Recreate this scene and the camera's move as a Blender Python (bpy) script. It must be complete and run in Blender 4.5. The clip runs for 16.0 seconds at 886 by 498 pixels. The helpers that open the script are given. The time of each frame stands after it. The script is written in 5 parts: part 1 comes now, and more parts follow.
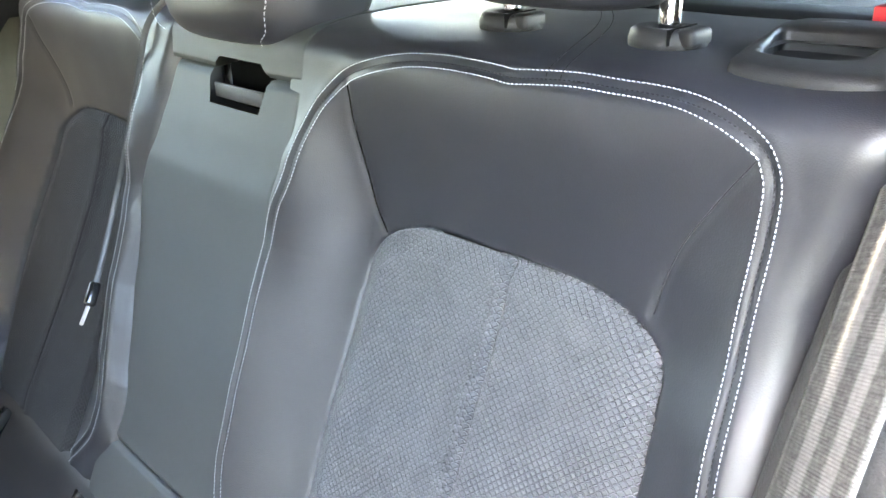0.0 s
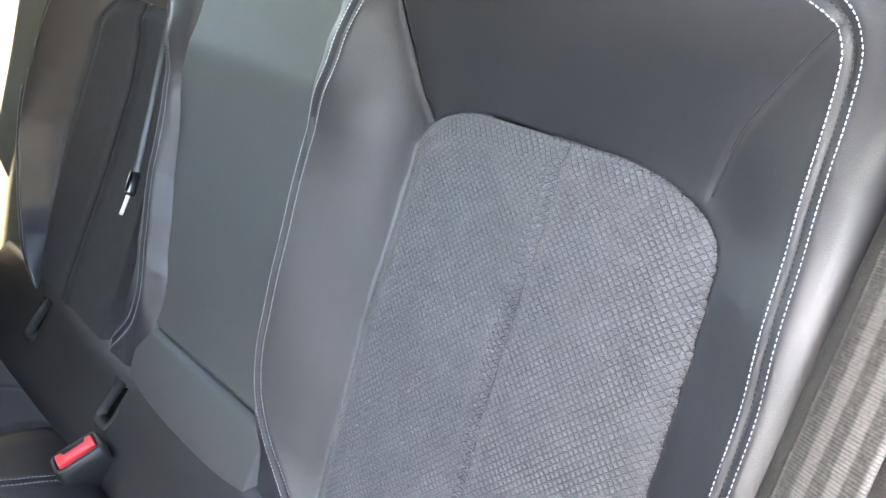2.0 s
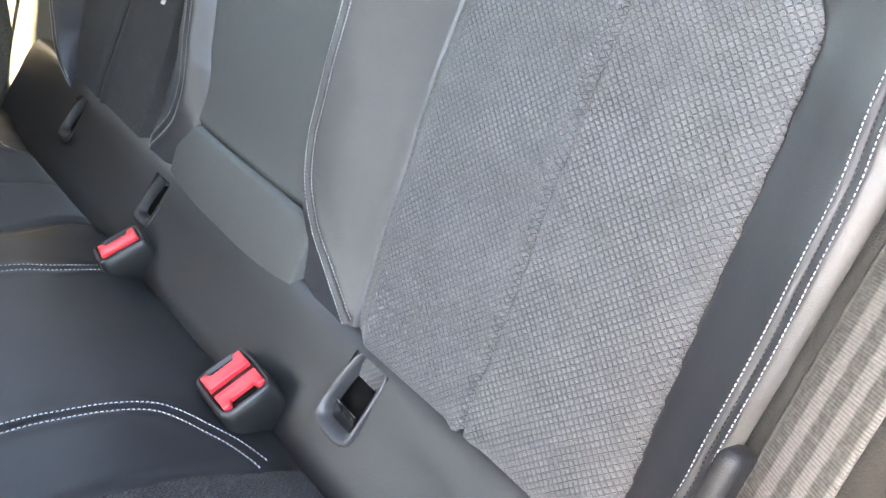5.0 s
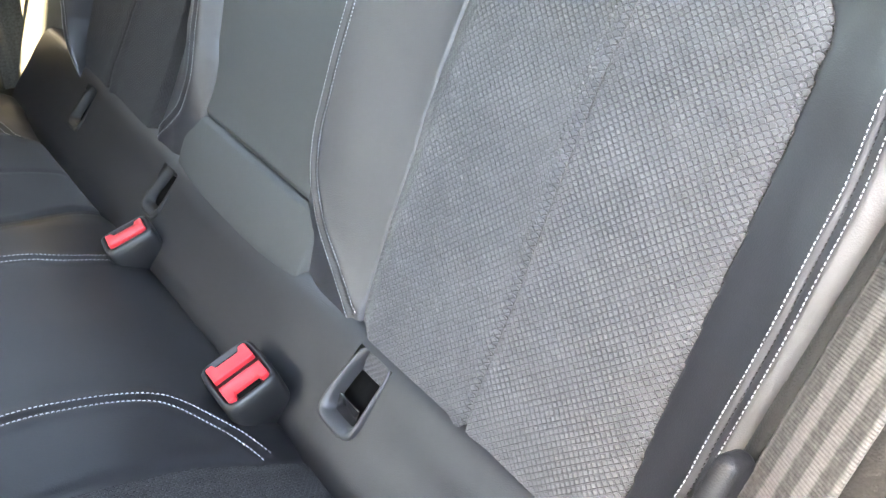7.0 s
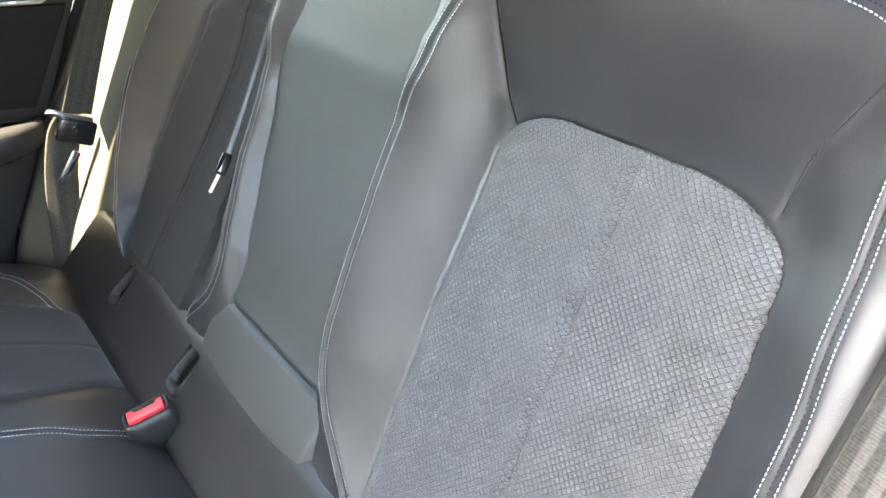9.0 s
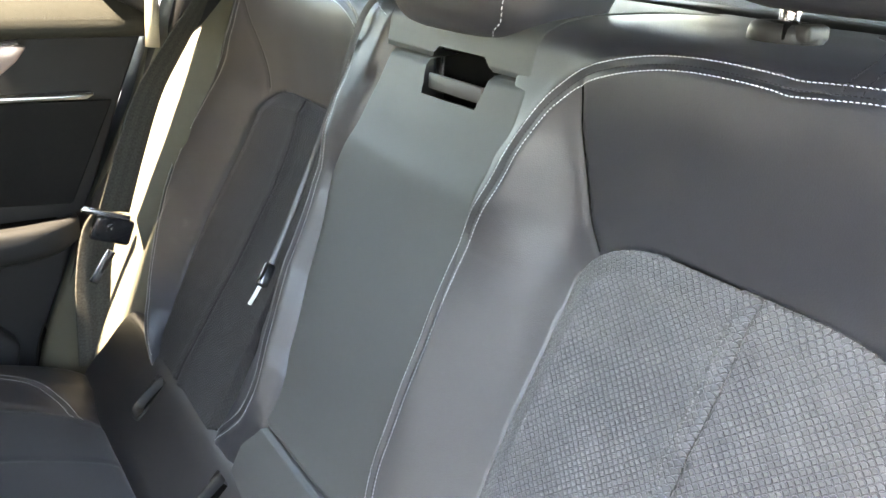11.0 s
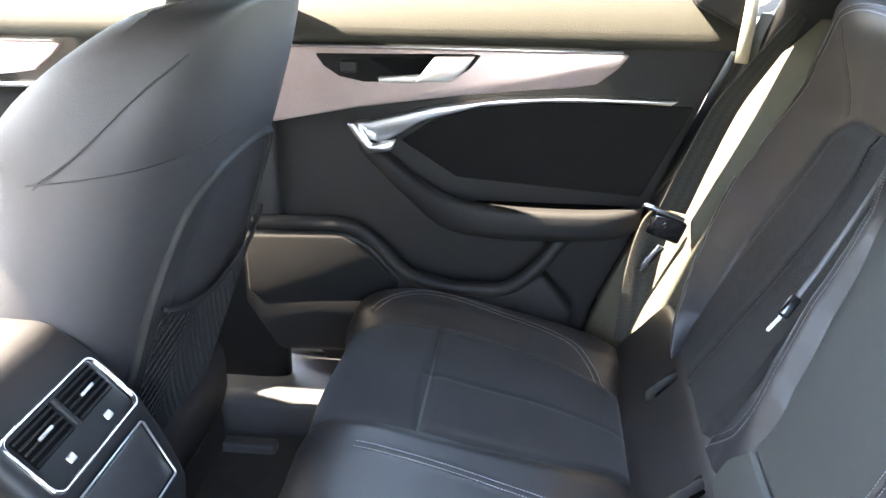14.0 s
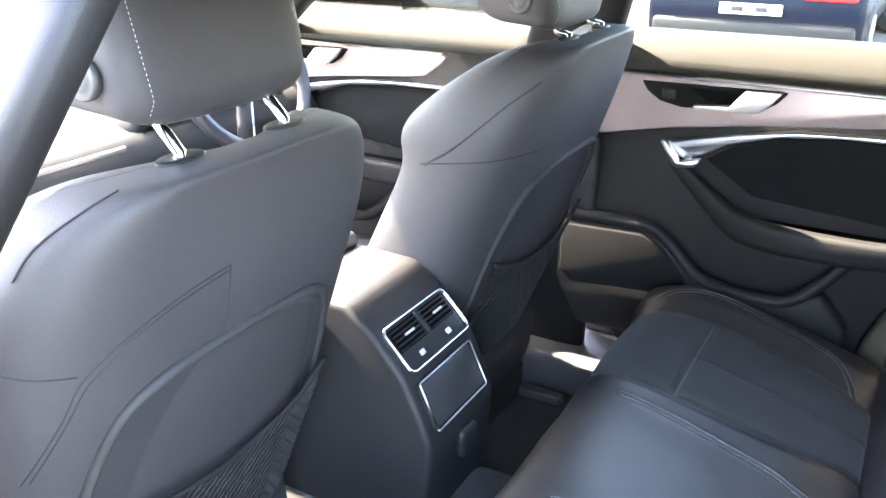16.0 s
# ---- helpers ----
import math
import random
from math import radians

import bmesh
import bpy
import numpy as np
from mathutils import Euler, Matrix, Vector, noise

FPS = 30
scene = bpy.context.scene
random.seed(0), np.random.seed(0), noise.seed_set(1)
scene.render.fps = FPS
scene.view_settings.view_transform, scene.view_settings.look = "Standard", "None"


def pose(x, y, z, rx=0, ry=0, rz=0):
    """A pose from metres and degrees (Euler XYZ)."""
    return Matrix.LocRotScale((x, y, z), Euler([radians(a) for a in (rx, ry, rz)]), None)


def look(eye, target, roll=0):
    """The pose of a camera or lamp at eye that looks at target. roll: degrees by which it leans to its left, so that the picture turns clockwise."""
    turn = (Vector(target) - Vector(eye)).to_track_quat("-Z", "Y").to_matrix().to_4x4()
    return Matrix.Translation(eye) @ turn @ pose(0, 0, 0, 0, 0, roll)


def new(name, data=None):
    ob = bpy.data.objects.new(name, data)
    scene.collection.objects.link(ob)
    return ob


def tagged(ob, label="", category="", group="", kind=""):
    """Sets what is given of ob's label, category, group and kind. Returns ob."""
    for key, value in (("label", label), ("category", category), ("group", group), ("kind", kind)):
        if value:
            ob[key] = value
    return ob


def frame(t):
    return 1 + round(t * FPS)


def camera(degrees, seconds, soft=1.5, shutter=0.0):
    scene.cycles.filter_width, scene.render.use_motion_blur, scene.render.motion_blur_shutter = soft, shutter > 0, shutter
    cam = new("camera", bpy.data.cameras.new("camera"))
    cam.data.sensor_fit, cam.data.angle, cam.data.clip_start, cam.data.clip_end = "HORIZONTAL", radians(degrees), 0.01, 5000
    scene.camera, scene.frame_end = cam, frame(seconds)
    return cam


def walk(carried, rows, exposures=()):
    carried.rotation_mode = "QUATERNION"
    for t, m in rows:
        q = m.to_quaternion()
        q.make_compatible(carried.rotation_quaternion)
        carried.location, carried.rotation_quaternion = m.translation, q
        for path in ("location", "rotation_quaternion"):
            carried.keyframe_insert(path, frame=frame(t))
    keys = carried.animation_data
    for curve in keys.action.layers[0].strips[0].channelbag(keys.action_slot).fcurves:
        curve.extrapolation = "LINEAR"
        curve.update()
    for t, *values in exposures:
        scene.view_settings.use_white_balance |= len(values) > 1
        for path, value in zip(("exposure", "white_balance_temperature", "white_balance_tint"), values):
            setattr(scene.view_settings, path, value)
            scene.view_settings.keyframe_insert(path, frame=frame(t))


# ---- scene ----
cam = camera(55.4, 16.0)
METRES, EYE, TILT, LEAN, TURN = 1.15, 1.05, -25.0, 0.0, 180.0
PATH = [
    (0, (-0.738, 0.273, 1.286), (0.602, -0.984, 0.496), -2.4),
    (0.5, (-0.737, 0.275, 1.28), (0.6, -0.962, 0.454), -2.3),
    (1, (-0.734, 0.284, 1.268), (0.596, -0.934, 0.403), -1.9),
    (1.5, (-0.732, 0.288, 1.258), (0.603, -0.894, 0.352), -1.8),
    (2, (-0.729, 0.292, 1.252), (0.598, -0.871, 0.31), -1.6),
    (2.5, (-0.728, 0.291, 1.245), (0.582, -0.858, 0.264), -0.9),
    (3, (-0.724, 0.294, 1.237), (0.573, -0.832, 0.213), -0.5),
    (3.5, (-0.719, 0.301, 1.225), (0.555, -0.795, 0.14), -0.2),
    (4, (-0.719, 0.314, 1.217), (0.534, -0.753, 0.08), 0.3),
    (4.5, (-0.717, 0.323, 1.196), (0.516, -0.725, 0.02), 1.0),
    (5, (-0.712, 0.339, 1.187), (0.499, -0.7, -0.019), 1.3),
    (7.5, (-0.712, 0.322, 1.194), (0.51, -0.676, -0.034), 0.9),
    (8, (-0.718, 0.315, 1.229), (0.562, -0.727, 0.098), 1.1),
    (8.5, (-0.737, 0.314, 1.242), (0.623, -0.732, 0.215), 1.3),
    (9, (-0.753, 0.315, 1.246), (0.69, -0.736, 0.344), 1.6),
    (11.5, (-0.628, 0.275, 1.244), (0.968, -0.723, 0.569), 2.5),
    (12, (-0.612, 0.248, 1.251), (1.074, -0.59, 0.576), 2.9),
    (12.5, (-0.612, 0.222, 1.252), (1.171, -0.388, 0.584), 2.7),
    (13, (-0.623, 0.217, 1.26), (1.226, -0.137, 0.585), 2.1),
    (13.5, (-0.651, 0.221, 1.269), (1.208, 0.153, 0.535), 1.6),
    (14, (-0.716, 0.261, 1.297), (1.119, 0.469, 0.528), 0.2),
    (14.5, (-0.833, 0.25, 1.329), (0.962, 0.721, 0.583), -0.2),
    (15, (-0.906, 0.239, 1.356), (0.849, 0.869, 0.635), 0.5),
    (15.5, (-0.948, 0.196, 1.374), (0.732, 0.987, 0.632), 0.7),
    (16, (-1.0, 0.15, 1.39), (0.611, 1.056, 0.626), 0.2),
]
EXPOSURES = [(0.0, 6.1, 7600, 10), (0.5, 6.1, 7620, 10), (1.5, 5.75, 7800, 12), (4.0, 6.1, 8000, 12), (5.0, 6.1, 8200, 11), (9.0, 6.15, 8300, 10), (11.5, 5.9, 8300, 12), (12.5, 5.8, 8200, 13), (13.5, 5.8, 8000, 14), (14.5, 6.15, 7300, 13), (15.5, 5.9, 7200, 14), (16.0, 5.9, 7200, 15)]
walk(cam, [(t, look(eye, target, roll)) for t, eye, target, roll in PATH], EXPOSURES)

# ---- world, sun ----
SUN = Vector((0.018, 0.80, 1.0)).normalized()
world = bpy.data.worlds.new("sky")
scene.world = world
world.use_nodes = True
wn = world.node_tree
sky = wn.nodes.new("ShaderNodeTexSky")
sky.sky_type, sky.sun_disc = "NISHITA", False
sky.sun_elevation = math.asin(SUN.z)
sky.sun_rotation = math.atan2(SUN.x, SUN.y)
sky.air_density, sky.dust_density = 1.0, 1.5
wn.links.new(sky.outputs[0], wn.nodes["Background"].inputs[0])
wn.nodes["Background"].inputs[1].default_value = 0.15
sun = new("sun", bpy.data.lights.new("sun", "SUN"))
sun.data.energy, sun.data.angle, sun.data.color = 2.0, radians(0.6), (1.0, 0.94, 0.83)
sun.matrix_world = look(SUN * 20, (0, 0, 0))


# ---- materials ----
def nodes_of(name):
    m = bpy.data.materials.new(name)
    m.use_nodes = True
    return m, m.node_tree, m.node_tree.nodes["Principled BSDF"]


def add(nt, kind, **kw):
    n = nt.nodes.new(kind)
    for k, v in kw.items():
        n.inputs[k].default_value = v
    return n


def mathn(nt, op, a, b=None):
    n = nt.nodes.new("ShaderNodeMath")
    n.operation = op
    for i, v in enumerate((a, b)):
        if v is None:
            continue
        if isinstance(v, (int, float)):
            n.inputs[i].default_value = v
        else:
            nt.links.new(v, n.inputs[i])
    return n.outputs[0]


def surface(name, color, rough=0.5, metal=0.0, grain=0.0, grain_scale=400.0, vary=0.2, vary_scale=9.0, spec=0.5, voronoi=False, coat=0.0, sheen=0.0, rvary=0.08):
    """A procedural surface: two scales of tone, roughness wear, and a fine relief."""
    m, nt, p = nodes_of(name)
    co = nt.nodes.new("ShaderNodeTexCoord").outputs["Object"]
    big = add(nt, "ShaderNodeTexNoise", Scale=vary_scale, Detail=5.0)
    fine = add(nt, "ShaderNodeTexNoise", Scale=vary_scale * 14, Detail=3.0)
    nt.links.new(co, big.inputs["Vector"])
    nt.links.new(co, fine.inputs["Vector"])
    tone = mathn(nt, "ADD", mathn(nt, "MULTIPLY", big.outputs["Fac"], 0.7), mathn(nt, "MULTIPLY", fine.outputs["Fac"], 0.3))
    ramp = nt.nodes.new("ShaderNodeMapRange")
    nt.links.new(tone, ramp.inputs["Value"])
    ramp.inputs["From Min"].default_value, ramp.inputs["From Max"].default_value = 0.3, 0.7
    ramp.inputs["To Min"].default_value, ramp.inputs["To Max"].default_value = 1 - vary, 1 + vary
    mix = nt.nodes.new("ShaderNodeVectorMath")
    mix.operation = "SCALE"
    mix.inputs[0].default_value = color
    nt.links.new(ramp.outputs[0], mix.inputs["Scale"])
    nt.links.new(mix.outputs[0], p.inputs["Base Color"])
    nt.links.new(mathn(nt, "ADD", mathn(nt, "MULTIPLY", big.outputs["Fac"], rvary * 2), rough - rvary), p.inputs["Roughness"])
    p.inputs["Metallic"].default_value = metal
    p.inputs["Specular IOR Level"].default_value = spec
    p.inputs["Coat Weight"].default_value = coat
    p.inputs["Sheen Weight"].default_value = sheen
    if grain:
        if voronoi:
            g = add(nt, "ShaderNodeTexVoronoi", Scale=grain_scale)
            out = g.outputs["Distance"]
        else:
            g = add(nt, "ShaderNodeTexNoise", Scale=grain_scale, Detail=2.0)
            out = g.outputs["Fac"]
        nt.links.new(co, g.inputs["Vector"])
        b = add(nt, "ShaderNodeBump", Strength=grain, Distance=0.001)
        nt.links.new(out, b.inputs["Height"])
        nt.links.new(b.outputs[0], p.inputs["Normal"])
    return m


def net_cloth(name, color, across, along, groove_shade):
    """Suede embossed with a net of small lozenges, laid out by the UV in metres."""
    m, nt, p = nodes_of(name)
    uv = nt.nodes.new("ShaderNodeUVMap").outputs[0]
    sep = nt.nodes.new("ShaderNodeSeparateXYZ")
    nt.links.new(uv, sep.inputs[0])
    rise, grooves = [], []
    for half in (0.0, 0.5):
        lx = mathn(nt, "SUBTRACT", mathn(nt, "FRACT", mathn(nt, "ADD", mathn(nt, "DIVIDE", sep.outputs[0], across), half)), 0.5)
        ly = mathn(nt, "SUBTRACT", mathn(nt, "FRACT", mathn(nt, "ADD", mathn(nt, "DIVIDE", sep.outputs[1], along), half)), 0.5)
        d = mathn(nt, "SQRT", mathn(nt, "ADD", mathn(nt, "MULTIPLY", lx, lx), mathn(nt, "MULTIPLY", ly, ly)))
        def band(value, a, b):
            r = nt.nodes.new("ShaderNodeMapRange")
            r.interpolation_type = "SMOOTHSTEP"
            nt.links.new(value, r.inputs["Value"])
            r.inputs["From Min"].default_value, r.inputs["From Max"].default_value = a, b
            return r.outputs[0]
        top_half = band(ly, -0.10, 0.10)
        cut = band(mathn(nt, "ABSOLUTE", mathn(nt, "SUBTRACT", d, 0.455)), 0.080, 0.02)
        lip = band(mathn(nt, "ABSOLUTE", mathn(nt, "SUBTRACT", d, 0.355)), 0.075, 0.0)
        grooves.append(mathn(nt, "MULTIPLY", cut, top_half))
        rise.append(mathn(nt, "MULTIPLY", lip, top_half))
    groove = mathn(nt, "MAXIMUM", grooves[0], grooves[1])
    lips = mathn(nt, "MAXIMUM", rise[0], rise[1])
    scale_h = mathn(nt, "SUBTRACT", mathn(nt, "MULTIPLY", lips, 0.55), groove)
    co = nt.nodes.new("ShaderNodeTexCoord").outputs["Object"]
    nap = add(nt, "ShaderNodeTexNoise", Scale=38.0, Detail=8.0, Roughness=0.72)
    fib = add(nt, "ShaderNodeTexNoise", Scale=1500.0, Detail=2.0)
    for n in (nap, fib):
        nt.links.new(co, n.inputs["Vector"])
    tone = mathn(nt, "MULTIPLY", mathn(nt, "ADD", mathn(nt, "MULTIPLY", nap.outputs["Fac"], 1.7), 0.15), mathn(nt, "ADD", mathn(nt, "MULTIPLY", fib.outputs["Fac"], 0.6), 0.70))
    # groove shade and lip highlights are put into the base colour
    tone = mathn(nt, "MULTIPLY", tone, mathn(nt, "ADD", mathn(nt, "MULTIPLY", groove, -groove_shade), mathn(nt, "ADD", mathn(nt, "MULTIPLY", lips, 0.75), 0.80)))
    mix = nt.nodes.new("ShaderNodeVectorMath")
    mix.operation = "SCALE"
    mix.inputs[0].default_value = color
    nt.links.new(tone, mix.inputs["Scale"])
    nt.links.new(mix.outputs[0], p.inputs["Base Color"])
    nt.links.new(mathn(nt, "ADD", mathn(nt, "MULTIPLY", lips, -0.38), 0.78), p.inputs["Roughness"])
    p.inputs["Sheen Weight"].default_value = 0.2 if groove_shade > 0.45 else 0.05
    p.inputs["Specular IOR Level"].default_value = 0.5 if groove_shade > 0.45 else 0.18
    height = mathn(nt, "ADD", scale_h, mathn(nt, "MULTIPLY", fib.outputs["Fac"], 0.2))
    bp = add(nt, "ShaderNodeBump", Strength=1.0, Distance=0.0011)
    nt.links.new(height, bp.inputs["Height"])
    nt.links.new(bp.outputs[0], p.inputs["Normal"])
    return m


def webbing(name, color, stripe):
    """Woven belt: fine cross ribs and broad lengthwise bands, by the UV in metres."""
    m, nt, p = nodes_of(name)
    uv = nt.nodes.new("ShaderNodeUVMap").outputs[0]
    sep = nt.nodes.new("ShaderNodeSeparateXYZ")
    nt.links.new(uv, sep.inputs[0])
    band = mathn(nt, "PINGPONG", mathn(nt, "DIVIDE", sep.outputs[0], 0.0098), 1.0)
    ribs = mathn(nt, "PINGPONG", mathn(nt, "DIVIDE", sep.outputs[1], 0.0009), 1.0)
    noise_t = add(nt, "ShaderNodeTexNoise", Scale=300.0, Detail=3.0)
    nt.links.new(uv, noise_t.inputs["Vector"])
    step = nt.nodes.new("ShaderNodeMapRange")
    step.interpolation_type = "SMOOTHSTEP"
    nt.links.new(band, step.inputs["Value"])
    step.inputs["From Min"].default_value, step.inputs["From Max"].default_value = 0.38, 0.68
    tone = mathn(nt, "ADD", mathn(nt, "MULTIPLY", step.outputs[0], stripe), mathn(nt, "ADD", mathn(nt, "MULTIPLY", noise_t.outputs["Fac"], 0.9), 0.05))
    mix = nt.nodes.new("ShaderNodeVectorMath")
    mix.operation = "SCALE"
    mix.inputs[0].default_value = color
    nt.links.new(tone, mix.inputs["Scale"])
    nt.links.new(mix.outputs[0], p.inputs["Base Color"])
    p.inputs["Roughness"].default_value = 0.8
    p.inputs["Specular IOR Level"].default_value = 0.15
    bp = add(nt, "ShaderNodeBump", Strength=0.6, Distance=0.0006)
    nt.links.new(mathn(nt, "ADD", ribs, mathn(nt, "MULTIPLY", band, 0.6)), bp.inputs["Height"])
    nt.links.new(bp.outputs[0], p.inputs["Normal"])
    return m


def pane(name, tint, gloss):
    m = bpy.data.materials.new(name)
    m.use_nodes = True
    nt = m.node_tree
    nt.nodes.remove(nt.nodes["Principled BSDF"])
    clear, shine, both, fres = (nt.nodes.new(k) for k in ("ShaderNodeBsdfTransparent", "ShaderNodeBsdfGlossy", "ShaderNodeMixShader", "ShaderNodeFresnel"))
    clear.inputs[0].default_value = tint
    shine.inputs["Roughness"].default_value = 0.02
    fres.inputs["IOR"].default_value = gloss
    nt.links.new(fres.outputs[0], both.inputs[0])
    nt.links.new(clear.outputs[0], both.inputs[1])
    nt.links.new(shine.outputs[0], both.inputs[2])
    nt.links.new(both.outputs[0], nt.nodes["Material Output"].inputs[0])
    return m


LEATHER = surface("black_leather", (0.0115, 0.0120, 0.0158), 0.46, spec=0.75, grain=0.12, grain_scale=850, voronoi=True, vary=0.12, vary_scale=7)
LEATHER_SMOOTH = surface("smooth_black_leather", (0.027, 0.0302, 0.0305), 0.62, spec=0.75, grain=0.08, grain_scale=850, voronoi=True, vary=0.10, vary_scale=7)
# base lifted above the other leather: lens haze put into the colour
LEATHER_SEAT = surface("front_seat_leather_hazed", (0.030, 0.0285, 0.031), 0.62, spec=0.45, grain=0.2, grain_scale=800, voronoi=True, vary=0.15, vary_scale=7)
LEATHER_PAD = surface("pad_leather", (0.021, 0.0205, 0.0165), 0.75, spec=0.2, grain=0.3, grain_scale=600, voronoi=True, vary=0.15)
# same leather as the backrests, darkened: the cushion's shade put into colour
LEATHER_CUSHION = surface("shaded_black_leather", (0.0095, 0.0098, 0.0118), 0.44, spec=0.62, grain=0.12, grain_scale=850, voronoi=True, vary=0.14, vary_scale=7)
LEATHER_SIDE = surface("grained_leather", (0.026, 0.0255, 0.025), 0.68, spec=0.3, grain=0.4, grain_scale=600, voronoi=True, vary=0.15)
SUEDE = surface("black_suede", (0.012, 0.012, 0.0135), 0.9, spec=0.2, grain=0.35, grain_scale=1200, vary=0.45, vary_scale=13, sheen=0.12)
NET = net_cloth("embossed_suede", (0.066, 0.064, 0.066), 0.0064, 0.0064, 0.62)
# paler copy of the suede: the glint of raised tufts put into colour
TUFT = surface("lit_raised_suede", (0.115, 0.112, 0.115), 0.75, spec=0.3, grain=0.4, grain_scale=1200, vary=0.3, vary_scale=60)
# darker copy of the embossed suede: shade is put into the colour
NET_SEAT = net_cloth("shaded_embossed_suede", (0.026, 0.026, 0.028), 0.0064, 0.0064, 0.4)
THREAD = surface("pale_thread", (0.44, 0.45, 0.47), 0.7, vary=0.1)
DARK_THREAD = surface("black_thread", (0.012, 0.012, 0.013), 0.8, vary=0.1)
PLASTIC = surface("black_plastic", (0.012, 0.012, 0.0128), 0.55, spec=0.3, grain=0.25, grain_scale=900, vary=0.12)
PLASTIC_GREY = surface("grey_plastic", (0.045, 0.045, 0.047), 0.5, grain=0.3, grain_scale=800, vary=0.12)
PANEL = surface("hard_back_panel", (0.026, 0.026, 0.028), 0.40, vary=0.1)
GLOSS = surface("gloss_black", (0.008, 0.008, 0.009), 0.12, vary=0.1, coat=0.5)
RIM = surface("satin_grey_plastic", (0.040, 0.040, 0.042), 0.38, grain=0.2, grain_scale=900, vary=0.12)
BUCKLE = surface("buckle_plastic", (0.010, 0.010, 0.011), 0.42, grain=0.15, grain_scale=900, vary=0.12)
# near-black that stands for shade in openings and gaps; also colours seams
HOLE = surface("shade_and_seam_black", (0.005, 0.005, 0.005), 0.95, vary=0.1, spec=0.04)
RED = surface("red_plastic", (0.60, 0.03, 0.04), 0.4, vary=0.08)
CHROME = surface("chrome", (0.75, 0.75, 0.76), 0.12, metal=1.0, vary=0.05, rvary=0.04)
SATIN = surface("satin_metal", (0.68, 0.68, 0.69), 0.3, metal=1.0, vary=0.05)
HANDLE = surface("pale_satin_metal", (0.62, 0.60, 0.58), 0.42, metal=0.6, vary=0.05)
ALU = surface("brushed_rose_aluminium", (0.46, 0.36, 0.34), 0.38, metal=0.6, vary=0.06, vary_scale=20)
BELT = webbing("grey_webbing", (0.095, 0.092, 0.088), 0.6)
BELT_FAR = webbing("plain_grey_webbing", (0.075, 0.072, 0.062), 0.1)
BELT_SATIN = surface("satin_webbing", (0.030, 0.032, 0.036), 0.42, spec=0.6, grain=0.3, grain_scale=900, vary=0.15)
CARPET = surface("black_carpet", (0.035, 0.034, 0.033), 0.95, grain=1.0, grain_scale=900, vary=0.35, vary_scale=30)
CONSOLE = surface("dark_console_plastic", (0.014, 0.0135, 0.0145), 0.55, spec=0.3, grain=0.3, grain_scale=800, vary=0.12)
# grey trim with the warm cream of sunlight put into its colour
TRIM_FAR = surface("sun_toned_grey_trim", (0.075, 0.070, 0.050), 0.6, grain=0.2, grain_scale=700, vary=0.1)
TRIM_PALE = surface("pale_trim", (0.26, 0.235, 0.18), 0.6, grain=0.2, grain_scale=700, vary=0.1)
HEADLINER = surface("black_headliner", (0.030, 0.030, 0.0295), 0.95, grain=0.4, grain_scale=900, vary=0.06)
DOOR_SKIN = surface("door_plastic", (0.013, 0.0125, 0.0125), 0.6, spec=0.25, grain=0.3, grain_scale=800, vary=0.12)
DOOR_CLOTH = surface("door_cloth", (0.009, 0.0088, 0.0088), 0.9, spec=0.15, grain=0.35, grain_scale=1200, vary=0.25, vary_scale=13)
GLASS_CLEAR = pane("clear_glass", (0.92, 0.95, 0.93, 1), 1.45)
GLASS = pane("window_glass", (0.72, 0.745, 0.72, 1), 1.45)
PAINT = surface("car_paint", (0.03, 0.03, 0.035), 0.2, coat=1.0, vary=0.05)
PAINT_BLUE = surface("dark_blue_paint", (0.003, 0.005, 0.014), 0.35, spec=0.12, coat=0.05, vary=0.05)
PAINT_WHITE = surface("white_paint", (0.75, 0.75, 0.74), 0.25, coat=1.0, vary=0.04)
PAINT_SILVER = surface("silver_paint", (0.5, 0.5, 0.49), 0.3, metal=0.5, coat=1.0, vary=0.04)
TYRE = surface("tyre_rubber", (0.02, 0.02, 0.02), 0.8, grain=0.3, grain_scale=80)
LAMP_RED = surface("red_lamp", (0.45, 0.01, 0.015), 0.15, coat=1.0, vary=0.1)
PLATE = surface("plate_white", (0.7, 0.7, 0.66), 0.4, vary=0.05)
INK = surface("plate_ink", (0.02, 0.02, 0.02), 0.5, vary=0.05)
ASPHALT = surface("worn_asphalt", (0.11, 0.103, 0.096), 0.9, grain=0.6, grain_scale=60, vary=0.18, vary_scale=0.8)
LEAF = surface("leaves", (0.07, 0.12, 0.03), 0.6, vary=0.4, vary_scale=3)
BARK = surface("bark", (0.12, 0.09, 0.06), 0.9, grain=0.8, grain_scale=30)


# ---- building helpers ----
def thing(name, label, category, at=(0, 0, 0), group="", kind=""):
    e = new(name)
    e.empty_display_size = 0.05
    e.location = at
    bpy.context.view_layer.update()
    return tagged(e, label, category, group, kind)


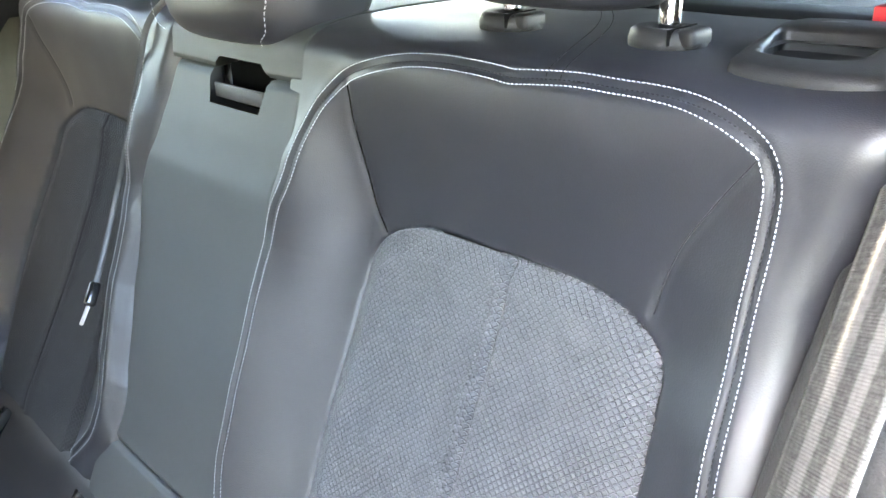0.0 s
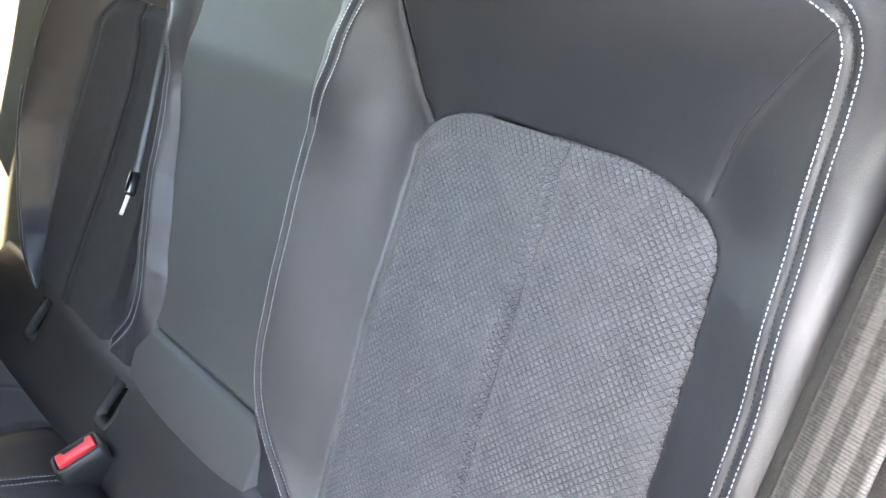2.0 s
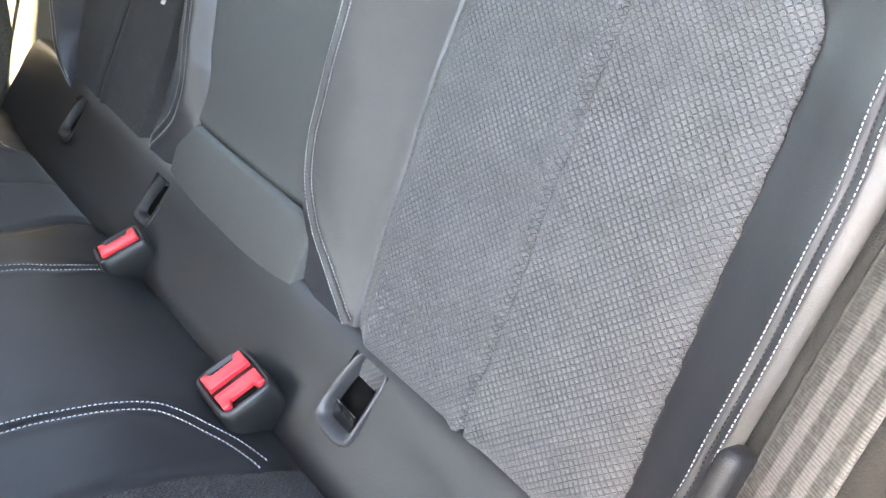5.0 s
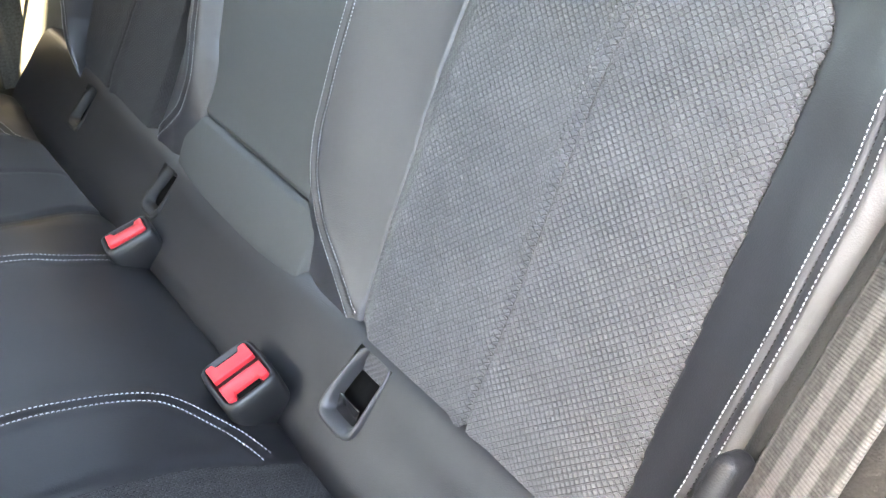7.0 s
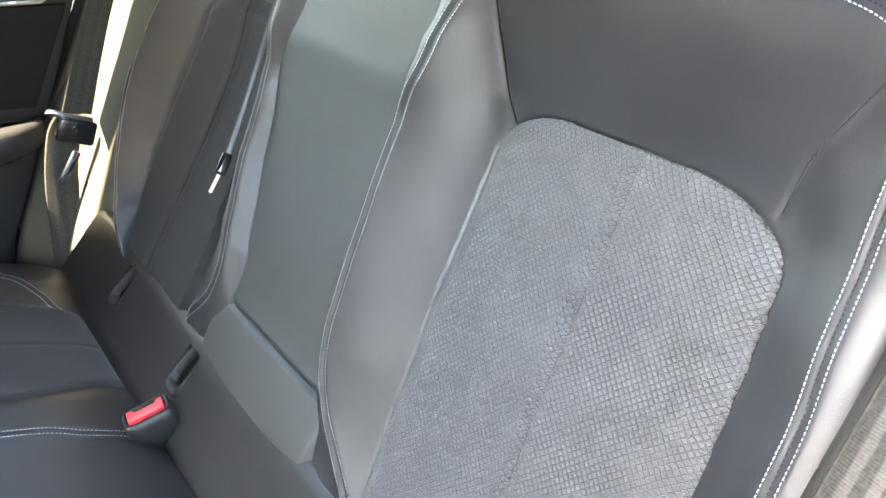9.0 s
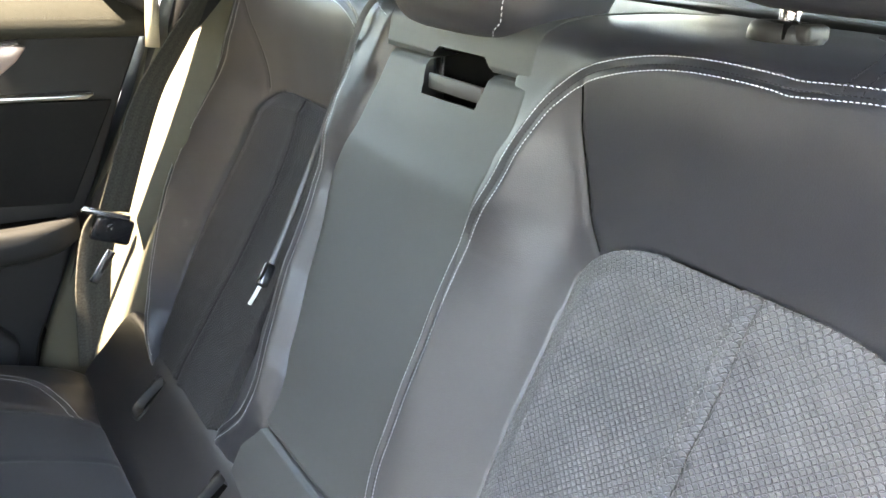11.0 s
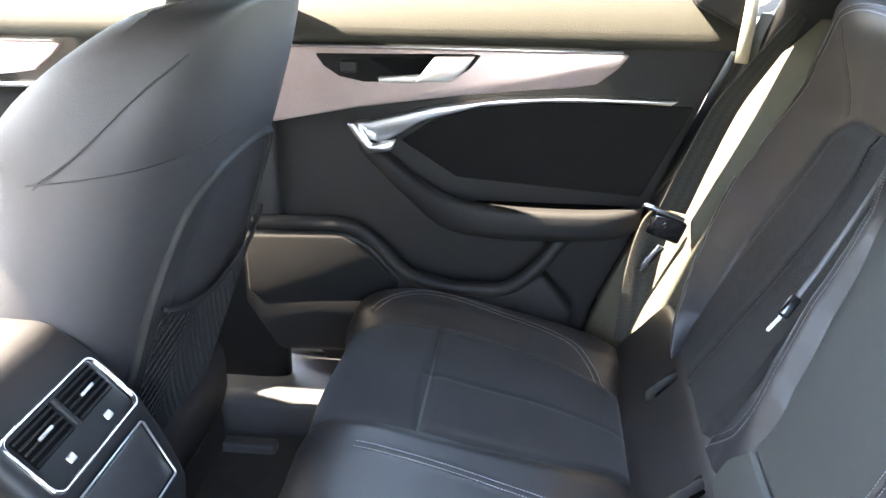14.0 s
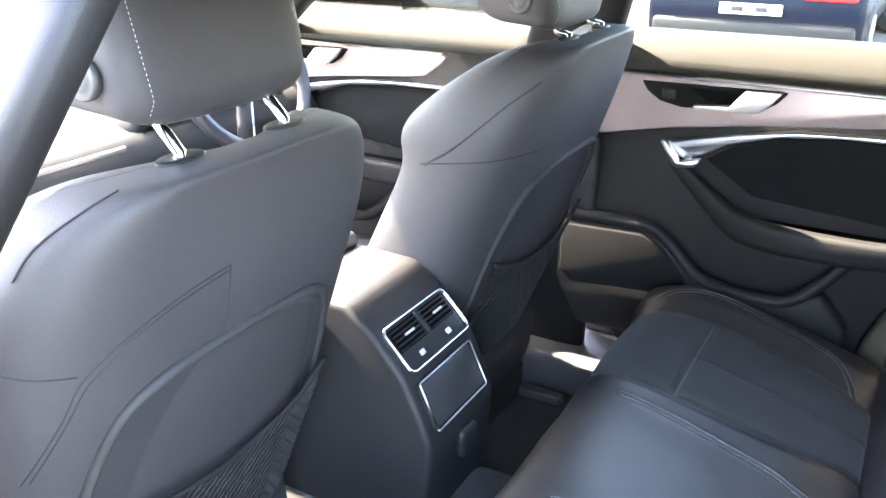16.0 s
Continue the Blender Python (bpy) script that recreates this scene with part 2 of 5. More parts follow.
def part(name, me, material, parent=None, label="", smooth=True, sub=0, bevel=0.0):
    """Links a bmesh or a mesh, made in world coordinates, as one mesh object under its thing or part."""
    if isinstance(me, bmesh.types.BMesh):
        bm, me = me, bpy.data.meshes.new(name)
        bmesh.ops.recalc_face_normals(bm, faces=bm.faces)
        bm.to_mesh(me)
        bm.free()
    ob = new(name, me)
    me.materials.append(material)
    if smooth:
        me.shade_smooth()
    if parent:
        ob.parent = parent
        if parent.parent is None:
            ob.matrix_parent_inverse = Matrix.Translation(-parent.location)
    if bevel:
        b = ob.modifiers.new("bevel", "BEVEL")
        b.width, b.segments, b.limit_method, b.angle_limit = bevel, 3, "ANGLE", radians(35)
    if sub:
        s = ob.modifiers.new("sub", "SUBSURF")
        s.levels = s.render_levels = sub
    if label:
        ob["label"] = label
    return ob


def mesh_from(verts, faces, uvs=None):
    me = bpy.data.meshes.new("m")
    me.from_pydata([tuple(v) for v in verts], [], faces)
    if uvs is not None:
        layer = me.uv_layers.new(name="metres")
        idx = np.empty(len(me.loops), dtype=np.int32)
        me.loops.foreach_get("vertex_index", idx)
        layer.data.foreach_set("uv", np.asarray(uvs, dtype=np.float32)[idx].ravel())
    me.validate()
    return me


def sheet(P, uv=None, keep=None, wrap=False):
    """A mesh from a grid of places P[i, j]."""
    n, m = P.shape[:2]
    i, j = np.meshgrid(np.arange(n - 1), np.arange(m - (0 if wrap else 1)), indexing="ij")
    j2 = (j + 1) % m
    f = np.stack([i * m + j, (i + 1) * m + j, (i + 1) * m + j2, i * m + j2], -1).reshape(-1, 4)
    if keep is not None:
        k = (keep[:-1, :-1] & keep[1:, :-1] & keep[1:, 1:] & keep[:-1, 1:]).reshape(-1)
        f = f[k]
    return mesh_from(P.reshape(-1, 3), f.tolist(), None if uv is None else uv.reshape(-1, 2))


def loft(rings, caps=True):
    """A closed skin through rings of equally many places."""
    P = np.array(rings, float)
    n, m = P.shape[:2]
    f = [(i * m + j, i * m + (j + 1) % m, (i + 1) * m + (j + 1) % m, (i + 1) * m + j) for i in range(n - 1) for j in range(m)]
    if caps:
        f += [tuple(range(m))[::-1], tuple((n - 1) * m + j for j in range(m))]
    bm = bmesh.new()
    vs = [bm.verts.new(p) for p in P.reshape(-1, 3)]
    for q in f:
        bm.faces.new([vs[k] for k in q])
    return bm


def rbox(centre, size, r=0.005, seg=3, turn=None):
    """A box with rounded edges; turn: a matrix about its centre."""
    bm = bmesh.new()
    bmesh.ops.create_cube(bm, size=1.0)
    bmesh.ops.scale(bm, vec=size, verts=bm.verts)
    r = min(r, min(size) * 0.49)
    bmesh.ops.bevel(bm, geom=bm.edges[:], offset=r, segments=seg, affect="EDGES", profile=0.5)
    m = Matrix.Translation(centre) @ (turn.to_4x4() if turn else Matrix())
    bmesh.ops.transform(bm, matrix=m, verts=bm.verts)
    return bm


def prism(poly, axis, a, b, r=0.0, seg=2):
    """A flat outline pushed from a to b along an axis, with rounded rims. The outline is in the other two axes, in order."""
    def place(p, w):
        v = list(p)
        v.insert(axis, w)
        return v
    bm = bmesh.new()
    one = [bm.verts.new(place(p, a)) for p in poly]
    two = [bm.verts.new(place(p, b)) for p in poly]
    n = len(poly)
    bm.faces.new(one)
    bm.faces.new(two[::-1])
    for i in range(n):
        bm.faces.new((one[i], two[i], two[(i + 1) % n], one[(i + 1) % n]))
    bmesh.ops.recalc_face_normals(bm, faces=bm.faces)
    if r:
        bmesh.ops.bevel(bm, geom=bm.edges[:], offset=r, segments=seg, affect="EDGES", profile=0.5, clamp_overlap=True)
    return bm


def thin_pane(poly, thick=0.004):
    """A thin flat pane over an outline, with both faces and a rim."""
    bm = bmesh.new()
    one = [bm.verts.new(p) for p in poly]
    two = [bm.verts.new((p[0] + thick, p[1], p[2])) for p in poly]
    bm.faces.new(one)
    bm.faces.new(two[::-1])
    for i in range(len(poly)):
        bm.faces.new((one[i], two[i], two[(i + 1) % len(poly)], one[(i + 1) % len(poly)]))
    return bm


def curve_through(pts, n, closed=False):
    """Catmull-Rom places through pts, evenly spaced."""
    p = np.array(pts, float)
    p = np.vstack([p[-1:], p, p[:2]]) if closed else np.vstack([2 * p[:1] - p[1:2], p, 2 * p[-1:] - p[-2:-1]])
    out = []
    for k in range(1, len(p) - 2):
        for t in np.linspace(0, 1, 24, endpoint=False):
            a, b, c, d = p[k - 1], p[k], p[k + 1], p[k + 2]
            out.append(0.5 * (2 * b + (c - a) * t + (2 * a - 5 * b + 4 * c - d) * t * t + (3 * b - a - 3 * c + d) * t ** 3))
    out.append(p[-2])
    out = np.array(out)
    s = np.r_[0, np.cumsum(np.linalg.norm(np.diff(out, axis=0), axis=1))]
    g = np.linspace(0, s[-1], n)
    return np.stack([np.interp(g, s, out[:, k]) for k in range(out.shape[1])], 1)


def tube(pts, r, sides=10, flat=1.0, up=(0, 0, 1)):
    """A round or flattened rod along places; r a number or one per place."""
    p = np.array(pts, float)
    d = np.gradient(p, axis=0)
    d /= np.linalg.norm(d, axis=1)[:, None]
    a = np.cross(d, np.array(up, float))
    a /= np.linalg.norm(a, axis=1)[:, None] + 1e-9
    b = np.cross(a, d)
    rr = np.broadcast_to(np.asarray(r, float), (len(p),))
    w = np.linspace(0, 2 * np.pi, sides, endpoint=False)
    return loft([[p[i] + rr[i] * (np.cos(t) * a[i] + flat * np.sin(t) * b[i]) for t in w] for i in range(len(p))])


def strap(pts, sides_dir, width, thick=0.0014, n=60):
    """A flat woven strap along places; sides_dir: the direction across it, one or one per given place. UV in metres."""
    p = curve_through(pts, n)
    sd = np.array(sides_dir, float)
    sd = np.tile(sd, (len(pts), 1)) if sd.ndim == 1 else sd
    s0 = np.linspace(0, 1, len(pts))
    a = np.stack([np.interp(np.linspace(0, 1, n), s0, sd[:, k]) for k in range(3)], 1)
    d = np.gradient(p, axis=0)
    d /= np.linalg.norm(d, axis=1)[:, None]
    a -= d * (a * d).sum(1)[:, None]
    a /= np.linalg.norm(a, axis=1)[:, None]
    nn = np.cross(a, d)
    run = np.r_[0, np.cumsum(np.linalg.norm(np.diff(p, axis=0), axis=1))]
    cols = [(-1, 1), (-0.9, 1.6), (0.9, 1.6), (1, 1), (1, -1), (0.9, -1.6), (-0.9, -1.6), (-1, -1)]
    P = np.stack([p + a * (c * width / 2) + nn * (h * thick / 2) for c, h in cols], 1)
    uv = np.stack([np.stack([np.full(n, c * width / 2), run], 1) for c, h in cols], 1)
    return sheet(P, uv, wrap=True)


def stitches(path, normals, length=0.0033, gap=0.0012, r=0.00040):
    """A row of short raised threads along a path of places."""
    s = np.r_[0, np.cumsum(np.linalg.norm(np.diff(path, axis=0), axis=1))]
    starts = np.arange(0.001, s[-1] - length, length + gap)
    at = lambda g, A: np.stack([np.interp(g, s, A[:, k]) for k in range(3)], 1)
    a, b, nn = at(starts, path), at(starts + length, path), at(starts + length / 2, normals)
    d = b - a
    side = np.cross(d, nn)
    side /= np.linalg.norm(side, axis=1)[:, None]
    lift = nn * r * 0.7
    V, F = [], []
    for k in range(len(a)):
        o = len(V)
        mid0, mid1 = a[k] + d[k] * 0.2 + lift[k] * 1.6, a[k] + d[k] * 0.8 + lift[k] * 1.6
        V += [a[k] - lift[k], mid0 + side[k] * r, mid0 + nn[k] * r, mid0 - side[k] * r, mid1 + side[k] * r, mid1 + nn[k] * r, mid1 - side[k] * r, b[k] - lift[k]]
        F += [(o, o + 2, o + 1), (o, o + 3, o + 2), (o + 1, o + 2, o + 5, o + 4), (o + 2, o + 3, o + 6, o + 5), (o + 7, o + 4, o + 5), (o + 7, o + 5, o + 6)]
    return mesh_from(V, F)


def drape(ob, pts, way, lift=0.0005):
    """Places where lines from pts along way meet an object's skin, lifted a little towards the start."""
    ev = ob.evaluated_get(bpy.context.evaluated_depsgraph_get())
    inv, d, out = ob.matrix_world.inverted(), Vector(way).normalized(), []
    for p in pts:
        ok, at, nn, _ = ev.ray_cast(inv @ Vector(p), d)
        if ok:
            out.append(tuple(ob.matrix_world @ at - d * lift))
    return out


def smoothstep(x):
    x = np.clip(x, 0, 1)
    return x * x * (3 - 2 * x)


def near_path(U, Z, path):
    """Distance of each grid place to a path in the same plane."""
    best = np.full(U.shape, 9.0)
    a, b = path[:-1], path[1:]
    for p, q in zip(a, b):
        d = q - p
        L = d @ d + 1e-12
        t = np.clip(((U - p[0]) * d[0] + (Z - p[1]) * d[1]) / L, 0, 1)
        best = np.minimum(best, np.hypot(U - p[0] - t * d[0], Z - p[1] - t * d[1]))
    return best


# ---- the rear bench: a common side profile of the backrests ----
PROFILE = [(0.030, 0.560), (0.032, 0.600), (0.014, 0.660), (-0.010, 0.705), (-0.046, 0.770), (-0.082, 0.838), (-0.136, 0.945), (-0.160, 1.015), (-0.160, 1.075), (-0.154, 1.130), (-0.156, 1.158), (-0.172, 1.173), (-0.205, 1.180), (-0.25, 1.182), (-0.300, 1.182), (-0.400, 1.178)]
SIDE = curve_through(PROFILE, 700)
for _ in range(30):
    SIDE[1:-1] = 0.25 * SIDE[:-2] + 0.5 * SIDE[1:-1] + 0.25 * SIDE[2:]
RUN = np.r_[0, np.cumsum(np.linalg.norm(np.diff(SIDE, axis=0), axis=1))]
TANGENT = np.gradient(SIDE, axis=0)
TANGENT /= np.linalg.norm(TANGENT, axis=1)[:, None]
NORMAL = np.stack([TANGENT[:, 1], -TANGENT[:, 0]], 1)
TOP = int(np.argmax(SIDE[:, 1]))


def height_of(S):
    """Height of the profile at a length along it; past the top edge 1.3."""
    return np.interp(S, RUN[:TOP], SIDE[:TOP, 1], right=1.3)


def chord(S):
    """How far a flat panel from the roll to the top edge stands proud of the profile."""
    z = height_of(S)
    flat = np.interp(z, [0.56, 0.60, 0.64, 0.70, 1.135, 1.16], [0.045, 0.042, 0.034, 0.012, -0.151, -0.157])
    return np.where(z < 1.16, (flat - np.interp(S, RUN, SIDE[:, 0])) * np.interp(S, RUN, NORMAL[:, 0]), 0.0)


def run_of(z):
    """Length along the profile at a height, on the front."""
    return np.interp(z, SIDE[:TOP, 1], RUN[:TOP])


def on_back(X, S, off):
    """Places on the backrest, off metres proud of the profile."""
    y, z = np.interp(S, RUN, SIDE[:, 0]), np.interp(S, RUN, SIDE[:, 1])
    ny, nz = np.interp(S, RUN, NORMAL[:, 0]), np.interp(S, RUN, NORMAL[:, 1])
    return np.stack([X, y + ny * off, z + nz * off], -1)


def normal_at(S):
    return np.stack([np.zeros_like(S), np.interp(S, RUN, NORMAL[:, 0]), np.interp(S, RUN, NORMAL[:, 1])], -1)


def uz(pts):
    p = np.array(pts, float)
    return np.stack([p[:, 0], run_of(p[:, 1])], 1)


STITCH_UZ = [(0.2095, 0.6523), (0.1940, 0.6642), (0.1668, 0.6802), (0.1376, 0.6979), (0.1150, 0.7203), (0.1015, 0.7404), (0.0925, 0.77), (0.0900, 0.80), (0.0884, 0.8602), (0.0890, 0.9309), (0.1000, 0.995), (0.1205, 1.066), (0.1310, 1.0965), (0.1474, 1.1219), (0.1721, 1.1423),
             (0.205, 1.1549), (0.2449, 1.163), (0.2805, 1.1655), (0.3151, 1.1657), (0.3377, 1.165), (0.3519, 1.164), (0.3736, 1.1655), (0.4052, 1.1674), (0.4356, 1.1674), (0.4606, 1.1672), (0.4846, 1.1657), (0.508, 1.1617), (0.5273, 1.1549), (0.5395, 1.1474), (0.5455, 1.1372), (0.5479, 1.1244),
             (0.5466, 1.0965), (0.5450, 1.066), (0.5450, 1.0327), (0.5505, 0.965), (0.5565, 0.9171), (0.5584, 0.8806), (0.5608, 0.8306), (0.5618, 0.7651), (0.5630, 0.736), (0.560, 0.70), (0.551, 0.668), (0.536, 0.645)]
SEAM_IN = [(0.1728, 1.1372), (0.1735, 1.1016), (0.1797, 1.0685), (0.1885, 1.0327), (0.2057, 1.0099)]
SEAM_OUT = [(0.5363, 1.1423), (0.5213, 1.1219), (0.5038, 1.0965), (0.4910, 1.0761), (0.4800, 1.048), (0.4740, 1.0225)]
INS_Z = np.array([0.56, 0.64, 0.70, 0.74, 0.80, 0.83, 0.89, 0.94, 0.98, 1.03])
INS_IN = np.array([0.225, 0.222, 0.209, 0.203, 0.1975, 0.1925, 0.1915, 0.1915, 0.193, 0.1945])
INS_OUT = np.array([0.525, 0.522, 0.517, 0.511, 0.505, 0.5025, 0.498, 0.494, 0.4905, 0.487])
INS_TOP, INS_ROUND = 1.0285, 0.052


def insert_edges(z):
    """Inner and outer edge of the cloth insert at a height, rounded at its top corners."""
    a, b = np.interp(z, INS_Z, INS_IN), np.interp(z, INS_Z, INS_OUT)
    t = np.clip((z - (INS_TOP - INS_ROUND)) / INS_ROUND, 0, 1)
    cut = INS_ROUND * (1 - (1 - t ** 2.2) ** (1 / 2.2)) * 1.9
    return a + cut, b - cut


def insert_ring():
    zz = np.linspace(SIDE[0, 1] + 0.001, INS_TOP, 180)
    a, b = insert_edges(zz)
    return np.vstack([np.stack([a, run_of(zz)], 1), np.stack([b, run_of(zz)], 1)[::-1]])


RING = insert_ring()


Z_FINE = np.linspace(0.54, 1.20, 331)


def eased(points, reach):
    """A line across the seat over height, eased over a reach of so many steps."""
    p = sorted(points, key=lambda q: q[1])
    line = np.interp(Z_FINE, [q for _, q in p], [u for u, _ in p])
    pad = np.r_[np.full(reach, line[0]), line, np.full(reach, line[-1])]
    return np.convolve(np.convolve(pad, np.ones(reach) / reach, "same"), np.ones(reach) / reach, "same")[reach:-reach]


# foot and crest of the inner and outer bolster, over height
BOLSTER_LINES = (eased(list(zip(INS_IN[:-2], INS_Z[:-2])) + SEAM_IN[:-1], 22), eased(list(zip(INS_OUT[:-2], INS_Z[:-2])) + SEAM_OUT[:-1], 22), eased(STITCH_UZ[:15], 4), eased(STITCH_UZ[27:], 4))


def bolster_height(U, S, outer=1.0, inner=1.0):
    """The bolsters round the insert: a deep inner one whose crest stands over the armrest, a lower outer one."""
    z = height_of(S)
    lo, hi = insert_edges(np.minimum(z, INS_TOP))
    inside = (U > lo) & (U < hi) & (z < INS_TOP)
    d = near_path(U, S, RING)
    base_in, base_out, st_in, st_out = (np.interp(z, Z_FINE, line) for line in BOLSTER_LINES)
    base_in, base_out = base_in + 0.012 * (1 - smoothstep((z - 0.96) / 0.06)), base_out - 0.012 * (1 - smoothstep((z - 0.96) / 0.06))
    amp_in = inner * np.interp(z, [0.97, 1.07], [0.70, 1.0]) * np.clip(chord(S), 0, 1) + 0.005 * smoothstep((z - 0.66) / 0.12) * (1 - smoothstep((z - 0.96) / 0.16))
    amp_out = outer * 0.038 * smoothstep((z - 0.58) / 0.12) * (1 - smoothstep((z - 0.94) / 0.21))
    ramp = lambda t: 0.65 * t * t * (3 - 2 * t) + 0.35 * t ** 1.4
    off = amp_in * ramp(np.clip((base_in - U) / np.maximum(base_in - st_in, 0.03), 0, 1)) + amp_out * ramp(np.clip((U - base_out) / np.maximum(st_out - base_out, 0.03), 0, 1))
    return off, d, inside


def backrest(side, shift, label, cloth, wider):
    """An outer backrest: leather shell, cloth insert, white twin stitching. side -1 or 1 across the car; wider: 1 for the far seat, whose bolsters spread outwards."""
    seat = thing("rear_seat_backrest", label, "car seat", (side * 0.34 + shift, 0.0, 0.9), "rear seat backrests")
    X = lambda u: side * u + shift

    def XS(u, S):
        """Across the car; the far seat spreads at its outer side and leans out at its inner edge."""
        z = height_of(S)
        out = wider * np.interp(z, [0.60, 0.66, 0.70, 0.74, 0.78, 0.83, 0.90, 1.03, 1.08, 1.13, 1.2], [-0.115, -0.085, -0.055, -0.005, 0.035, 0.068, 0.088, 0.080, 0.064, 0.022, 0.0])
        inn = wider * np.interp(z, [0.60, 0.66, 0.72, 0.78, 0.86, 0.95, 1.03, 1.09, 1.14, 1.18], [0.010, 0.020, 0.050, 0.080, 0.096, 0.090, 0.070, 0.055, 0.042, 0.020])
        u2 = np.where((wider > 0) & (u > 0.56), 0.56 + (u - 0.56) * 0.35, u) - wider * np.clip(0.088 - u, 0, 1) * 0.5
        return X(u2) + out * smoothstep((u - 0.46) / 0.10) + inn * (1 - smoothstep((u - 0.095) / 0.19))
    path = curve_through(uz(STITCH_UZ), 460)
    seam_in, seam_out = curve_through(uz(SEAM_IN), 40), curve_through(uz(SEAM_OUT), 40)
    st_z, st_in = [p[1] for p in STITCH_UZ[2:13]], [p[0] for p in STITCH_UZ[2:13]]

    def height(U, S):
        z = height_of(S)
        off, d, inside = bolster_height(U, S, 1.0 if side < 0 else 0.95, 1.0 if side < 0 else 1.22)
        off = off - 0.0008 * np.exp(-(d / 0.0030) ** 2)
        off = np.where(inside, -0.014 * smoothstep(d / 0.004) - 0.0028, off)
        st = near_path(U, S, path)
        off = off + 0.0009 * np.exp(-((st - 0.006) / 0.006) ** 2) - 0.0020 * np.exp(-(st / 0.0028) ** 2)
        for seam, deep in ((seam_in, 0.0026), (seam_out, 0.0018)):
            ds = near_path(U, S, seam)
            off = off - deep * np.exp(-(ds / 0.0030) ** 2)
        # outer side turns away to the door
        from_u = np.interp(z, [0.60, 0.74, 0.90, 1.0, 1.06, 1.13, 1.17], [0.565, 0.568, 0.564, 0.556, 0.556, 0.572, 0.590])
        du = np.clip(U - from_u, 0, 1)
        bend = np.minimum(du, 0.029)
        off = off - (0.034 - np.sqrt(0.034 ** 2 - bend ** 2)) - (du - bend) * 1.7
        # inner flank down to the armrest
        low = 1 - smoothstep((z - 1.08) / 0.06)
        edge_u = np.interp(z, [0.56, 0.643, 0.707, 0.76, 0.82, 1.2], [0.125, 0.118, 0.092, 0.078, 0.076, 0.090])
        from_st = np.maximum(np.interp(z, st_z, st_in) - 0.008, edge_u + 0.002)
        k = np.clip((from_st - U) / np.maximum(from_st - edge_u, 0.002), 0, 1)
        off = off - 0.010 * low * k ** 1.6 - low * np.clip((edge_u - U) / 0.010, 0, 3) ** 1.5 * 0.022
        off = off - (1 - low) * np.clip((0.100 - U) / 0.014, 0, 2) ** 2 * 0.016
        off = off - np.clip((0.022 - S) / 0.022, 0, 1) ** 2 * 0.01
        dents = np.array([noise.noise(Vector((p, q, side)) * 16) for p, q in zip(U.ravel(), S.ravel())]).reshape(U.shape)
        return off + 0.0010 * dents

    us = np.r_[0.058, np.linspace(0.060, 0.634, 240), 0.636]
    ss = np.r_[np.linspace(0.0, RUN[-1], 290)]
    U, S = np.meshgrid(us, ss)
    H = height(U, S)
    H[:, 0] -= 0.06
    H[:, -1] -= 0.10
    uv = np.stack([U, S], -1)
    P = on_back(XS(U, S), S, H)
    well = (np.abs(U - 0.518) < 0.029) & (P[..., 1] < -0.224) & (P[..., 1] > -0.288)
    part("cover", sheet(P, uv, ~well), LEATHER, seat)

    # cloth insert with a folded seam down its middle
    zi = np.r_[np.linspace(SIDE[0, 1] + 0.004, 0.965, 150), np.linspace(0.9675, INS_TOP - 0.0005, 44)]
    lo, hi = insert_edges(zi)
    w = np.linspace(0, 1, 210)
    UI = lo[:, None] - 0.0022 + (hi - lo + 0.0022)[:, None] * w[None]
    SI = run_of(zi)[:, None] + 0 * UI
    mid = np.interp(zi, [0.63, 0.69, 0.744, 0.84, 0.92, 1.03], [0.376, 0.3705, 0.366, 0.3555, 0.3515, 0.3545])[:, None]
    edge = near_path(UI, SI, RING)
    v = UI - mid
    HI = 0.0008 - 0.0013 * smoothstep(w / 0.5)[None] + 0.0085 * smoothstep(edge / 0.022) - 0.0046 * np.exp(-(v / 0.0022) ** 2) + 0.0022 * np.exp(-((v + 0.008) / 0.008) ** 2) + 0.0012 * np.exp(-((v - 0.011) / 0.009) ** 2)
    HI = HI - 0.0030 * (1 - smoothstep((UI - lo[:, None] + 0.0022) / 0.003)) 
    HI = np.where((edge < 0.0015) & (w[None] > 0.5), -0.0035, HI)
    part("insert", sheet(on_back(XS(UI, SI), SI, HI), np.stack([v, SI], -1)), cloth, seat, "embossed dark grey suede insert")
    # raised tufts beside the folded seam and along the outer edge
    top_off = lambda v, e: -0.0005 + 0.0085 * smoothstep(e / 0.022) + 0.0022 * np.exp(-((v + 0.008) / 0.008) ** 2)
    for z0, z1, line in ((0.80, 1.012, lambda z: np.interp(z, zi, mid[:, 0]) - 0.0055), (0.85, 1.012, lambda z: np.interp(z, zi, mid[:, 0]) - 0.0105), (0.72, 0.985, lambda z: insert_edges(z)[1] - 0.006)):
        zt = np.linspace(z0, z1, 90)
        ut, st_ = line(zt), run_of(zt)
        e = near_path(ut[None], st_[None], RING)[0]
        at = on_back(XS(ut, st_), st_, top_off(ut - np.interp(zt, zi, mid[:, 0]), e) + 0.0001)
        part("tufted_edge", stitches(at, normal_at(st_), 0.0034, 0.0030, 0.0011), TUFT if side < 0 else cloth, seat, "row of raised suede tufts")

    # twin rows of pale stitches, and a dark row in the joint
    dp = np.gradient(path, axis=0)
    dp /= np.linalg.norm(dp, axis=1)[:, None]
    for k, (gap, m) in enumerate(((0.0054, THREAD), (-0.0054, THREAD), (0.0, DARK_THREAD))):
        q = path + gap * np.stack([dp[:, 1], -dp[:, 0]], 1)
        H = height(q[:, 0][None], q[:, 1][None])[0]
